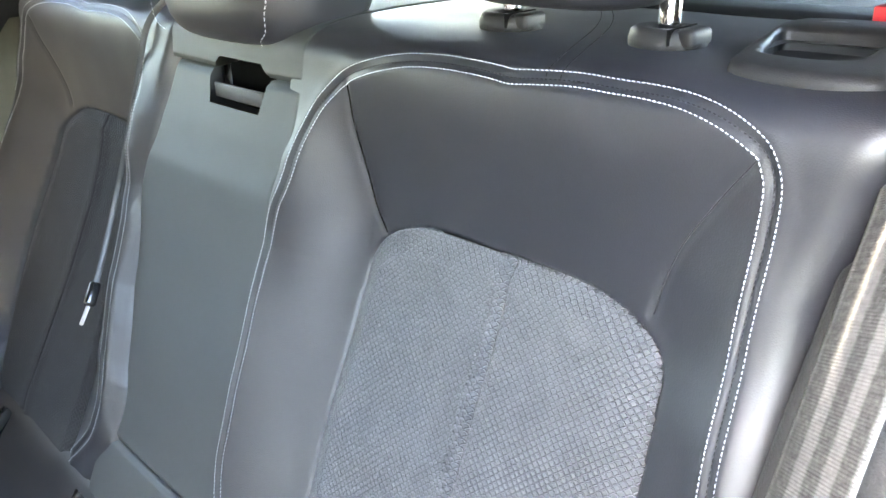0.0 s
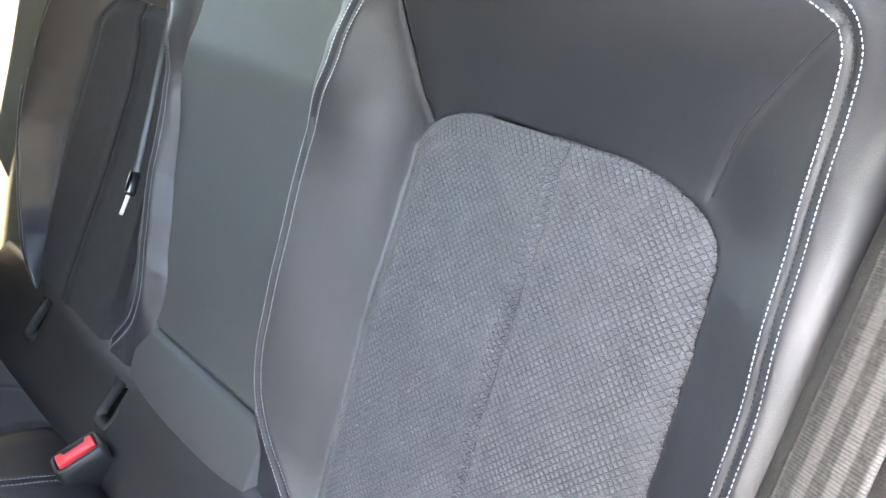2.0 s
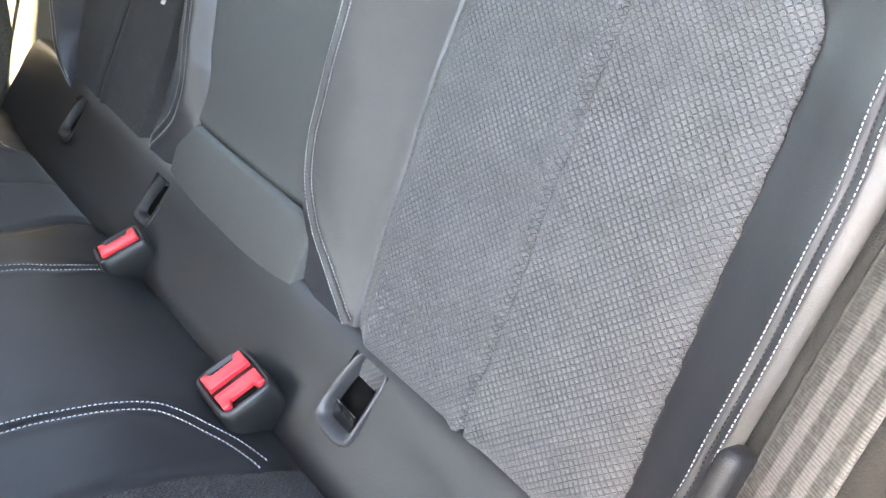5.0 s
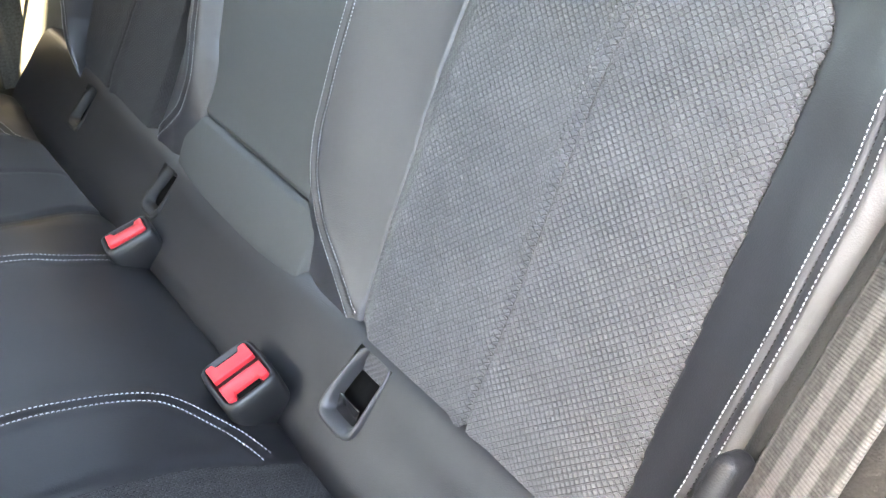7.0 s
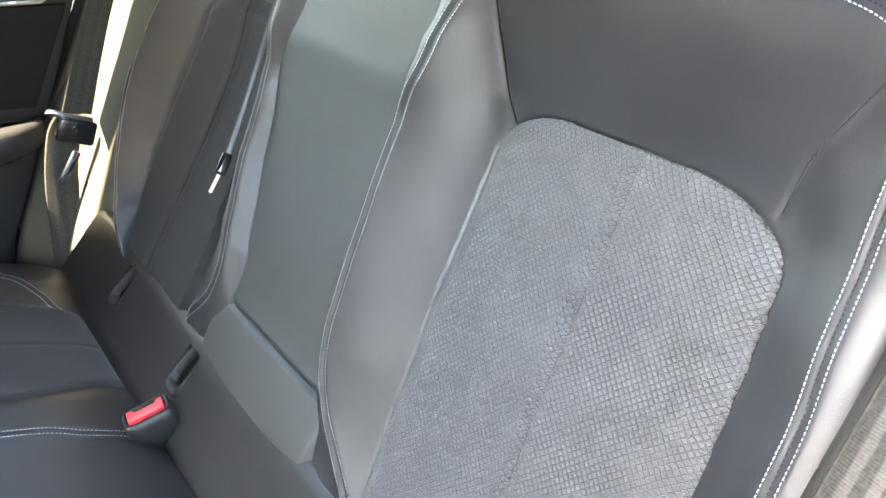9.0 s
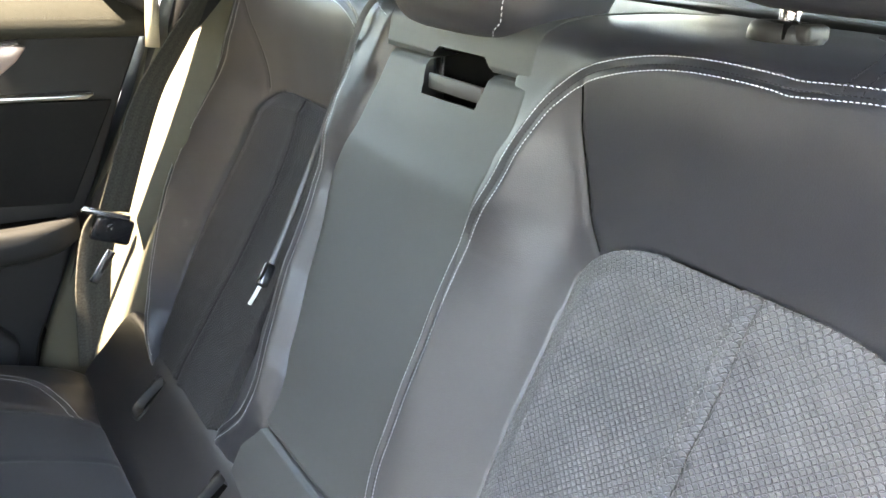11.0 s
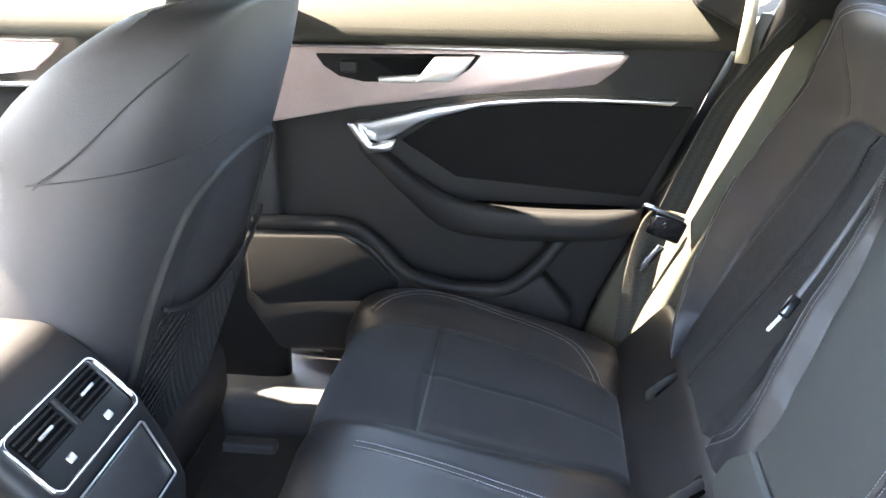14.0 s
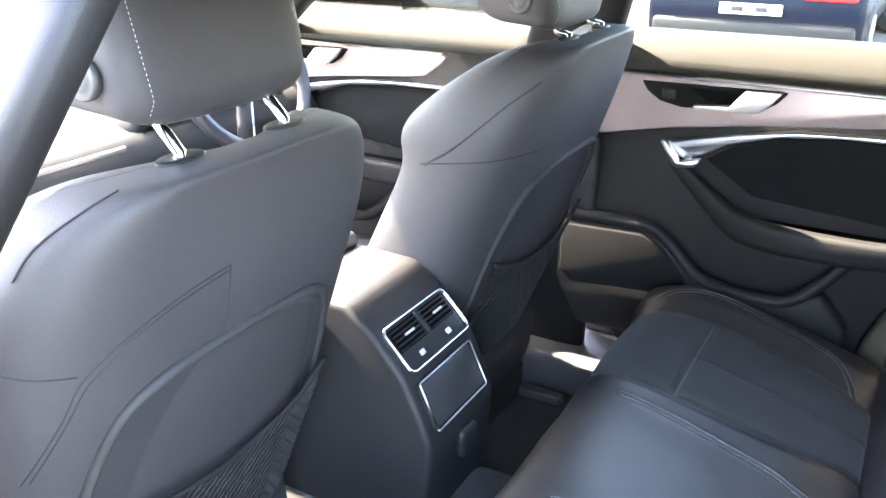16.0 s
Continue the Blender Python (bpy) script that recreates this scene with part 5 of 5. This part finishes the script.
# ---- front seats ----
def front_seat(x, y, z, name_label, posts_up, driver):
    """A front seat seen from behind: x centre, y and z of the headrest posts' feet."""
    s = thing("front_seat", name_label, "car seat", (x, y + 0.2, 0.4), "front seats")
    lean = 0.36
    rings = []
    # height below the top, half width, depth, back curve
    for h, hw, dep, crown in ((0.0, 0.13, 0.06, 0.0), (0.005, 0.185, 0.10, 0.0), (0.03, 0.225, 0.135, 0.0), (0.08, 0.255, 0.185, 0.004), (0.125, 0.268, 0.215, 0.008), (0.16, 0.272, 0.21, 0.010), (0.19, 0.272, 0.185, 0.012), (0.28, 0.275, 0.195, 0.014), (0.40, 0.280, 0.21, 0.014), (0.52, 0.278, 0.21, 0.010), (0.62, 0.270, 0.20, 0.0), (0.68, 0.25, 0.17, 0.0)):
        zz = z - h
        yb = y - 0.052 + lean * h
        half = [(0.0, -crown), (0.45, -crown), (0.72, 0.004), (0.88, 0.022), (0.97, 0.055), (1.0, 0.10), (0.99, dep * 0.80), (0.94, dep), (0.84, dep + 0.012), (0.72, dep * 0.9), (0.60, dep * 0.72), (0.3, dep * 0.66), (0.0, dep * 0.66)]
        ring = [(x + u * hw, yb + v, zz) for u, v in half] + [(x - u * hw, yb + v, zz) for u, v in half[-2:0:-1]]
        rings.append(ring)
    shell = part("backrest", loft(rings), LEATHER_SEAT, s, sub=2)
    bpy.context.view_layer.update()
    # stitched seams on the back: arch, cross seam
    def back_point(u, h, lift=0.002):
        hw = np.interp(h, [0, 0.07, 0.16, 0.28, 0.40, 0.62], [0.18, 0.25, 0.272, 0.275, 0.280, 0.270])
        v = np.interp(abs(u), [0, 0.45, 0.72, 0.88, 0.97], [-0.010, -0.010, 0.004, 0.022, 0.055])
        return np.array([x + u * hw, y - 0.052 + lean * h + v - lift, z - h])
    def seam(pts, way, start, r=0.0009, n=70):
        line = drape(shell, [Vector(q) - Vector(way) * start for q in curve_through(pts, n)], way)
        if len(line) > 4:
            part("seam", tube(line, r, 6), DARK_THREAD, s)
    rel = lambda pts: [(x + p, y, z + q) for p, q in pts]
    for gap in (0.0, 0.006) if driver else ():
        seam(rel([(-0.245 + gap, -0.288), (-0.218 + gap, -0.222), (-0.204 + gap, -0.180 - gap), (-0.179 + gap, -0.155 - gap), (-0.143, -0.136 - gap), (-0.096, -0.122 - gap), (-0.047, -0.115 - gap)]), (0, 1, 0), 0.4)
    if driver:
        seam(rel([(-0.045, -0.114), (-0.040, -0.153), (-0.041, -0.193)]), (0, 1, 0), 0.4, n=24)
        seam(rel([(-0.262, -0.150), (-0.243, -0.161), (-0.208, -0.171)]), (0, 1, 0), 0.4, n=24)
        seam(rel([(-0.262, -0.052), (-0.245, -0.036), (-0.223, -0.026), (-0.184, -0.016), (-0.152, -0.010)]), (0.50, 0.77, -0.37), 0.3, 0.0012, n=40)
    else:
        # seams of the shoulder wing, on the side
        for dd in (0.0, 0.007):
            seam([(x - 0.3, y + dy + dd, z + dz - dd) for dy, dz in ((-0.010, -0.048), (0.030, -0.082), (0.068, -0.118), (0.105, -0.150), (0.150, -0.180))], (1, 0, 0), 0.2)
        seam([(x - 0.3, y + dy, z + dz) for dy, dz in ((-0.006, -0.162), (0.05, -0.168), (0.10, -0.174), (0.165, -0.184))], (1, 0, 0), 0.2)
    panel = [(-0.72, 0.62), (-0.71, 0.45), (-0.69, 0.34), (-0.60, 0.250), (-0.44, 0.216), (-0.2, 0.208), (0.2, 0.208), (0.44, 0.216), (0.60, 0.250), (0.69, 0.34), (0.71, 0.45), (0.72, 0.62)]
    front, rear_ring = [back_point(u, h, 0.004) for u, h in panel], [back_point(u, h, -0.02) for u, h in panel]
    part("back_panel", loft([front, rear_ring]), PANEL, s, "dark moulded back panel", bevel=0.003)
    part("panel_rim", tube(curve_through([back_point(u, h, 0.002) for u, h in panel], 90), 0.0065, 10), LEATHER_SIDE, s, "padded dark rim")
    # side shield and cushion
    part("cushion", loft([[(x + math.copysign(abs(math.cos(t)) ** 0.5, math.cos(t)) * 0.26 * f, yy + 0.0, 0.50 + g + math.copysign(abs(math.sin(t)) ** 0.5, math.sin(t)) * 0.09 * f) for t in np.linspace(0, 2 * math.pi, 24, endpoint=False)] for yy, f, g in ((y + 0.16, 0.8, 0.0), (y + 0.22, 1.0, 0.0), (y + 0.45, 1.0, 0.03), (y + 0.64, 1.0, 0.05), (y + 0.69, 0.8, 0.04))]), LEATHER_SEAT, s)
    part("base", rbox((x, y + 0.40, 0.37), (0.42, 0.46, 0.10), 0.02), PLASTIC, s)
    for side in (-1, 1):
        part("rail", rbox((x + side * 0.19, y + 0.38, 0.335), (0.03, 0.62, 0.03), 0.006), PLASTIC_GREY, s)
    # headrest on two posts
    hz, hx = z + posts_up, x + (0.016 if driver else 0.0)
    rings = []
    for t, wf, df in ((0.0, 0.80, 0.62), (0.03, 0.92, 0.82), (0.12, 1.0, 1.0), (0.5, 1.0, 1.0), (0.85, 0.94, 0.85), (0.97, 0.8, 0.6), (1.0, 0.6, 0.4)):
        rings.append([(hx + math.copysign(abs(math.cos(a)) ** 0.38, math.cos(a)) * 0.136 * wf, y + 0.078 + 0.03 * t + math.copysign(abs(math.sin(a)) ** 0.45, math.sin(a)) * 0.078 * df, hz + 0.19 * t + 0.012 * math.sin(a) * (1 - t)) for a in np.linspace(0, 2 * math.pi, 40, endpoint=False)])
    pad = part("headrest", loft(rings), LEATHER_SEAT, s, "black leather headrest", sub=1)
    for side in (-1, 1):
        part("post", tube([(x + side * 0.075, y + 0.006, z - 0.03), (x + side * 0.075, y + 0.002, z + 0.006), (x + side * 0.075, y + 0.020, hz - 0.010), (x + side * 0.075, y + 0.050, hz + 0.03)], 0.0065, 14, 1.0, (1, 0, 0)), CHROME, s, "chrome headrest post")
        g = [[(x + side * 0.075 + rx * math.cos(a), y + 0.002 + ry * math.sin(a), z + h) for a in np.linspace(0, 2 * math.pi, 24, endpoint=False)] for rx, ry, h in ((0.030, 0.015, -0.012), (0.030, 0.015, 0.0005), (0.027, 0.013, 0.0025), (0.010, 0.009, 0.0025))]
        part("post_guide", loft(g), PLASTIC, s)
        t = np.linspace(0.04, 0.96, 50)
        P = np.stack([np.full(50, hx + side * 0.112), y + 0.078 + 0.03 * t - 0.0782 * np.interp(t, [0, 0.12, 0.85, 1], [0.8, 1.0, 0.86, 0.45]), hz + 0.19 * t], 1)
        part("welt", stitches(P, np.tile(np.array([side * 0.3, -0.95, 0]), (50, 1)), 0.0030, 0.0018, 0.0003), THREAD if side < 0 else DARK_THREAD, s)
    knob = part("headrest_button", loft([[(hx - 0.134 - d, y + 0.062 + r * math.cos(a), hz + 0.042 + r * math.sin(a)) for a in np.linspace(0, 2 * math.pi, 28, endpoint=False)] for d, r in ((0.0, 0.021), (0.006, 0.021), (0.008, 0.018), (0.007, 0.013), (0.009, 0.012), (0.009, 0.002))]), PLASTIC_GREY, s, "round grey headrest button")
    # sagging net of the back pocket
    rows_, cols_ = 26, 44
    w = np.linspace(-0.70, 0.70, cols_)
    top = 0.415 - 0.05 * np.abs(w / 0.7) ** 1.8
    P = np.array([[back_point(u, tp + (0.66 - tp) * k / (rows_ - 1), 0.020 - 0.010 * k / rows_) for u, tp in zip(w, top)] for k in range(rows_)])
    bm = bmesh.new()
    def cord(a, b, r=0.0011):
        d = Vector(b) - Vector(a)
        q = d.to_track_quat("Z", "Y").to_matrix()
        c0 = [bm.verts.new(Vector(a) + q @ Vector((r * math.cos(t), r * math.sin(t), 0))) for t in (0.5, 2.6, 4.7)]
        c1 = [bm.verts.new(Vector(b) + q @ Vector((r * math.cos(t), r * math.sin(t), 0))) for t in (0.5, 2.6, 4.7)]
        for i in range(3):
            bm.faces.new((c0[i], c0[(i + 1) % 3], c1[(i + 1) % 3], c1[i]))
    for i in range(rows_ - 1):
        for j in range(cols_ - 1):
            cord(P[i, j], P[i + 1, j + 1] if (i + j) % 2 else P[i + 1, j])
            cord(P[i, j + 1] if (i + j) % 2 else P[i, j], P[i + 1, j] if (i + j) % 2 else P[i, j + 1], 0.0016)
    part("pocket_net", bm, PLASTIC, s, "black elastic net pocket")
    part("net_hem", tube(P[0], 0.004, 8), PLASTIC, s, "elastic hem")
    return s


front_seat(0.375, 0.650, 1.187, "black leather driver seat with stitched shoulder wings and headrest", 0.018, False)
front_seat(-0.386, 0.731, 1.168, "black leather passenger seat with headrest on chrome posts and net pocket", 0.034, True)


# ---- centre console ----
def console():
    c = thing("centre_console", "centre console with rear air vents and silver frame", "console", (0, 1.0, 0.6))
    prof = [(0.775, 0.812), (0.715, 0.742), (0.690, 0.690), (0.672, 0.640), (0.69, 0.45), (1.55, 0.45), (1.55, 0.84), (0.95, 0.845), (0.82, 0.842)]
    part("body", prism(prof, 0, -0.106, 0.106, 0.012, 4), CONSOLE, c)
    part("armrest_lid", prism([(0.93, 0.845), (1.22, 0.845), (1.22, 0.868), (0.94, 0.868)], 0, -0.10, 0.10, 0.008, 3), LEATHER, c)
    o, up = Vector((0, 0.744, 0.772)), Vector((0, 0.0505, 0.0525)).normalized()
    n = Vector((0, -up.z, up.y))
    right = Vector((1, 0, 0))
    turn = Matrix((right, up, right.cross(up))).transposed()
    def quad(u0, u1, v0, v1, d0, d1, r, name, mat, parent, label=""):
        ce = o + right * (u0 + u1) / 2 + up * (v0 + v1) / 2 + n * (d0 + d1) / 2
        return part(name, rbox(ce, (u1 - u0, v1 - v0, abs(d1 - d0)), r, 2, turn), mat, parent, label)
    def frame_ring(hw, v0, v1, t, d, mat, name, label):
        pts = []
        rr = 0.012
        for cx, cv, a0 in ((hw - rr, v1 - rr, 0), (-hw + rr, v1 - rr, 90), (-hw + rr, v0 + rr, 180), (hw - rr, v0 + rr, 270)):
            for a in np.radians(np.linspace(a0, a0 + 90, 6)):
                pts.append((cx + rr * math.cos(a), cv + rr * math.sin(a)))
        mk = lambda k, dd: [o + right * p * (1 - k / hw) + up * ((q - (v0 + v1) / 2) * (1 - k / ((v1 - v0) / 2)) + (v0 + v1) / 2) + n * dd for p, q in pts]
        rings = [mk(0, d - 0.004), mk(0, d), mk(t * 0.3, d + 0.002), mk(t, d), mk(t, d - 0.006)]
        return part(name, loft(rings, caps=False), mat, c, label)
    quad(-0.084, 0.084, -0.038, 0.038, -0.006, 0.004, 0.003, "vent_face", PLASTIC, c, "black vent face")
    frame_ring(0.090, -0.041, 0.041, 0.0045, 0.008, CHROME, "vent_frame", "silver vent frame")
    for s in (-1, 1):
        v = quad(s * 0.042 - 0.036, s * 0.042 + 0.036, -0.006, 0.033, 0.003, 0.0055, 0.003, "vent", HOLE, c, "dark air vent")
        for k in range(5):
            quad(s * 0.042 - 0.034, s * 0.042 + 0.034, -0.004 + k * 0.0078, -0.0015 + k * 0.0078, 0.0045, 0.0095, 0.001, "slat", PLASTIC, v)
        quad(s * 0.042 - 0.012, s * 0.042 + 0.012, 0.012, 0.016, 0.009, 0.013, 0.001, "vent_tab", SATIN, v, "silver vent tab")
        quad(s * 0.040 - 0.006, s * 0.040 + 0.006, -0.027, -0.018, 0.004, 0.007, 0.002, "switch", SATIN, c)
    quad(-0.004, 0.004, -0.006, 0.034, 0.003, 0.010, 0.002, "divider", PLASTIC, c)
    o2, up2 = Vector((-0.012, 0.693, 0.697)), Vector((0, 0.034, 0.072)).normalized()
    n2 = Vector((0, -up2.z, up2.y))
    t2 = Matrix((right, up2, right.cross(up2))).transposed()
    part("lower_cubby", rbox(o2 + n2 * 0.004, (0.152, 0.074, 0.010), 0.004, 2, t2), PANEL, c, "satin black cubby flap")
    ring = [o2 + right * p + up2 * q + n2 * 0.010 for p, q in ((-0.078, -0.036), (-0.075, -0.039), (0.075, -0.039), (0.078, -0.036), (0.078, 0.036), (0.075, 0.039), (-0.075, 0.039), (-0.078, 0.036), (-0.078, -0.036))]
    part("cubby_frame", tube(ring, 0.0016, 6), SATIN, c, "thin silver frame")
    part("socket", rbox((0.0, 0.668, 0.60), (0.05, 0.02, 0.05), 0.01, 3), PLASTIC, c)
    return c


console()


# ---- dashboard and wheel ----
dash = thing("dashboard", "black dashboard below the windscreen", "dashboard", (0, 1.7, 0.8))
part("top", loft([[(x, y, z) for y, z in ((1.48, 0.70), (1.46, 0.90), (1.49, 0.950), (1.58, 0.975), (1.95, 0.985), (1.95, 0.60))] for x in np.linspace(-0.70, 0.70, 9)]), DOOR_SKIN, dash, bevel=0.02)
part("cowl", loft([[(x, y, z + 0.055 * math.sqrt(max(0.0, 1 - ((x - 0.375) / 0.24) ** 2))) for y, z in ((1.50, 0.93), (1.52, 0.965), (1.80, 0.975), (1.80, 0.90))] for x in np.linspace(0.135, 0.615, 17)]), DOOR_SKIN, dash, "hood over the instruments")
part("trim_strip", rbox((-0.30, 1.452, 0.948), (0.74, 0.008, 0.010), 0.003), SATIN, dash, "thin bright edge")
wheel = thing("steering_wheel", "black leather steering wheel with silver spokes", "steering wheel", (0.375, 1.42, 1.05))
wc, wx, wy = Vector((0.375, 1.42, 1.055)), Vector((1, 0, 0)), Vector((0, 0.42, 0.907))
at = lambda r, a: wc + r * (math.cos(a) * wx + math.sin(a) * wy)
part("rim", tube([at(0.182, a) for a in np.linspace(0, 2 * math.pi, 49)], 0.016, 12, 1.0, (0, -0.9, 0.42)), LEATHER, wheel)
part("hub", rbox(wc, (0.14, 0.05, 0.12), 0.03, 4, Euler((radians(-25), 0, 0)).to_matrix()), PLASTIC, wheel)
for a in (-0.12, 3.26, 4.25, 5.17):
    spoke = part("spoke", tube([at(0.05, a), at(0.178, a)], 0.017, 10, 0.5), PLASTIC, wheel)
    part("spoke_trim", tube([at(0.06, a + 0.10) - Vector((0, 0.010, 0)), at(0.165, a + 0.06) - Vector((0, 0.010, 0))], 0.006, 8, 0.6), SATIN, spoke, "silver spoke trim")


# ---- outside ----
ground = part("ground", mesh_from([(-80, -80, 0), (120, -80, 0), (120, 120, 0), (-80, 120, 0)], [(0, 1, 2, 3)]), ASPHALT, smooth=False)
tagged(ground, "worn sunlit asphalt yard", "ground", kind="structure")


def parked_car(at, turn, paint, label, tall, rear_lamps=True, low=1.0):
    """A parked car: its length along its own x, the rear at +x."""
    m = Matrix.Translation(at) @ Euler((0, 0, radians(turn))).to_matrix().to_4x4()
    car = thing("parked_car", label, "car", at, "parked cars")
    def put(bm):
        bmesh.ops.transform(bm, matrix=m, verts=bm.verts)
        return bm
    m = m @ Matrix.Diagonal((1, 1, low, 1))
    L, W, H = 4.4, 0.9, tall
    body = []
    for yy, sc in ((-W, 0.90), (-W * 0.93, 0.97), (-W * 0.6, 1.0), (W * 0.6, 1.0), (W * 0.93, 0.97), (W, 0.90)):
        body.append([(x * (0.98 + 0.02 * sc), yy, 0.25 + (z - 0.25) * (0.9 + 0.1 * sc)) for x, z in ((-2.15, 0.30), (-2.2, 0.55), (-2.1, 0.75), (-1.2, 0.92), (1.95, 0.98), (2.15, 0.92), (2.2, 0.60), (2.16, 0.32))])
    part("body", put(loft(body)), paint, car, bevel=0.05)
    cab = []
    for yy, sc in ((-W * 0.93, 0.88), (-W * 0.8, 0.98), (W * 0.8, 0.98), (W * 0.93, 0.88)):
        cab.append([(x, yy * (1 if z < 1 else 0.86), 0.93 + (z - 0.93) * sc) for x, z in ((-1.2, 0.93), (-0.4, H - 0.06), (0.3, H), (1.3, H - 0.04), (1.95, 0.95))])
    part("glasshouse", put(loft(cab)), GLOSS, car, "dark windows", bevel=0.03)
    part("roof", put(rbox((0.45, 0, H - 0.01), (1.7, 1.36, 0.05), 0.02)), paint, car)
    for sx in (-1.35, 1.35):
        for sy in (-1, 1):
            w = part("wheel", put(tube([(sx, sy * 0.72, 0.33), (sx, sy * 0.76, 0.33), (sx, sy * 0.90, 0.33), (sx, sy * 0.92, 0.33)], [0.29, 0.33, 0.33, 0.30], 28)), TYRE, car)
            part("rim", put(tube([(sx, sy * 0.905, 0.33), (sx, sy * 0.93, 0.33)], [0.22, 0.21], 24)), SATIN, w, "alloy rim")
    for sy in (-1, 1):
        part("tail_lamp" if rear_lamps else "head_lamp", put(rbox((2.16, sy * 0.62, 0.80), (0.10, 0.42, 0.12), 0.03)), LAMP_RED if rear_lamps else PLATE, car)
    part("lamp_strip", put(rbox((2.19, 0, 0.80), (0.05, 1.2, 0.025), 0.008)), SATIN, car, "bright strip between the lamps")
    part("bumper", put(rbox((2.14, 0, 0.42), (0.18, 1.7, 0.22), 0.06)), PLASTIC, car)
    plate = part("number_plate", put(rbox((2.215, 0.0, 0.64), (0.02, 0.52, 0.11), 0.004)), PLATE, car, "white plate with plain bars")
    for sy in (-0.11, 0.09):
        part("plate_bar", put(rbox((2.227, sy, 0.64), (0.006, 0.10, 0.05), 0.002)), INK, plate)
    return car


parked_car((9.0, 1.52, 0.0), 180, PAINT_BLUE, "dark blue car parked beyond the far windows, rear towards us", 1.62, True, 0.84)
parked_car((10.9, -0.9, 0.0), 90, PAINT_WHITE, "white car parked in the sunny yard", 1.5, False)
parked_car((9.3, 5.3, 0.0), 184, PAINT_SILVER, "silver car parked beyond the front window", 1.5)


def tree(x, y, tall, spread, seed):
    """A tapered trunk with limbs and a crown of many small leaves."""
    rng = np.random.default_rng(seed)
    t = thing("tree", "green broadleaf tree at the edge of the sunny yard", "tree", (x, y, 0.0), "trees by the yard")
    part("trunk", tube([(x, y, -0.05), (x + 0.05, y, tall * 0.25), (x - 0.04, y + 0.05, tall * 0.6), (x, y, tall * 0.9)], [0.16, 0.12, 0.07, 0.02], 10), BARK, t)
    clumps = []
    for k in range(9):
        a, h = k * 2.4 + rng.uniform(-0.3, 0.3), tall * (0.28 + 0.07 * k)
        r = spread * (0.95 - 0.07 * k) * rng.uniform(0.6, 1.0)
        tip = np.array([x + r * math.cos(a), y + r * math.sin(a), h + 0.35 * r])
        part("limb", tube([(x, y, h - 0.1), tuple((np.array([x, y, h]) + tip) / 2 + np.array([0, 0, 0.08])), tuple(tip)], [0.05, 0.03, 0.01], 6), BARK, t)
        clumps += [tip, (np.array([x, y, h]) * 0.45 + tip * 0.55)]
    clumps.append(np.array([x, y, tall * 0.95]))
    V, F = [], []
    for c in clumps:
        for _ in range(110):
            p = c + rng.normal(0, 1, 3) * np.array([0.34, 0.34, 0.28]) * spread * 0.62
            u, v = rng.normal(0, 1, 3), rng.normal(0, 1, 3)
            u /= np.linalg.norm(u)
            v -= u * (u @ v)
            v /= np.linalg.norm(v)
            a, b = 0.075 * u, 0.045 * v
            o = len(V)
            V += [p - a, p + b, p + a, p - b]
            F.append((o, o + 1, o + 2, o + 3))
    part("crown", mesh_from(V, F), LEAF, t, "crown of small green leaves", smooth=False)
    return t


for row in ((11.5, 8.0, 4.2, 1.5, 1), (13.8, 10.5, 4.8, 1.7, 2), (6.2, 12.5, 4.5, 1.6, 3), (3.2, 13.5, 5.0, 1.8, 4), (0.4, 14.0, 4.6, 1.7, 5)):
    tree(*row)
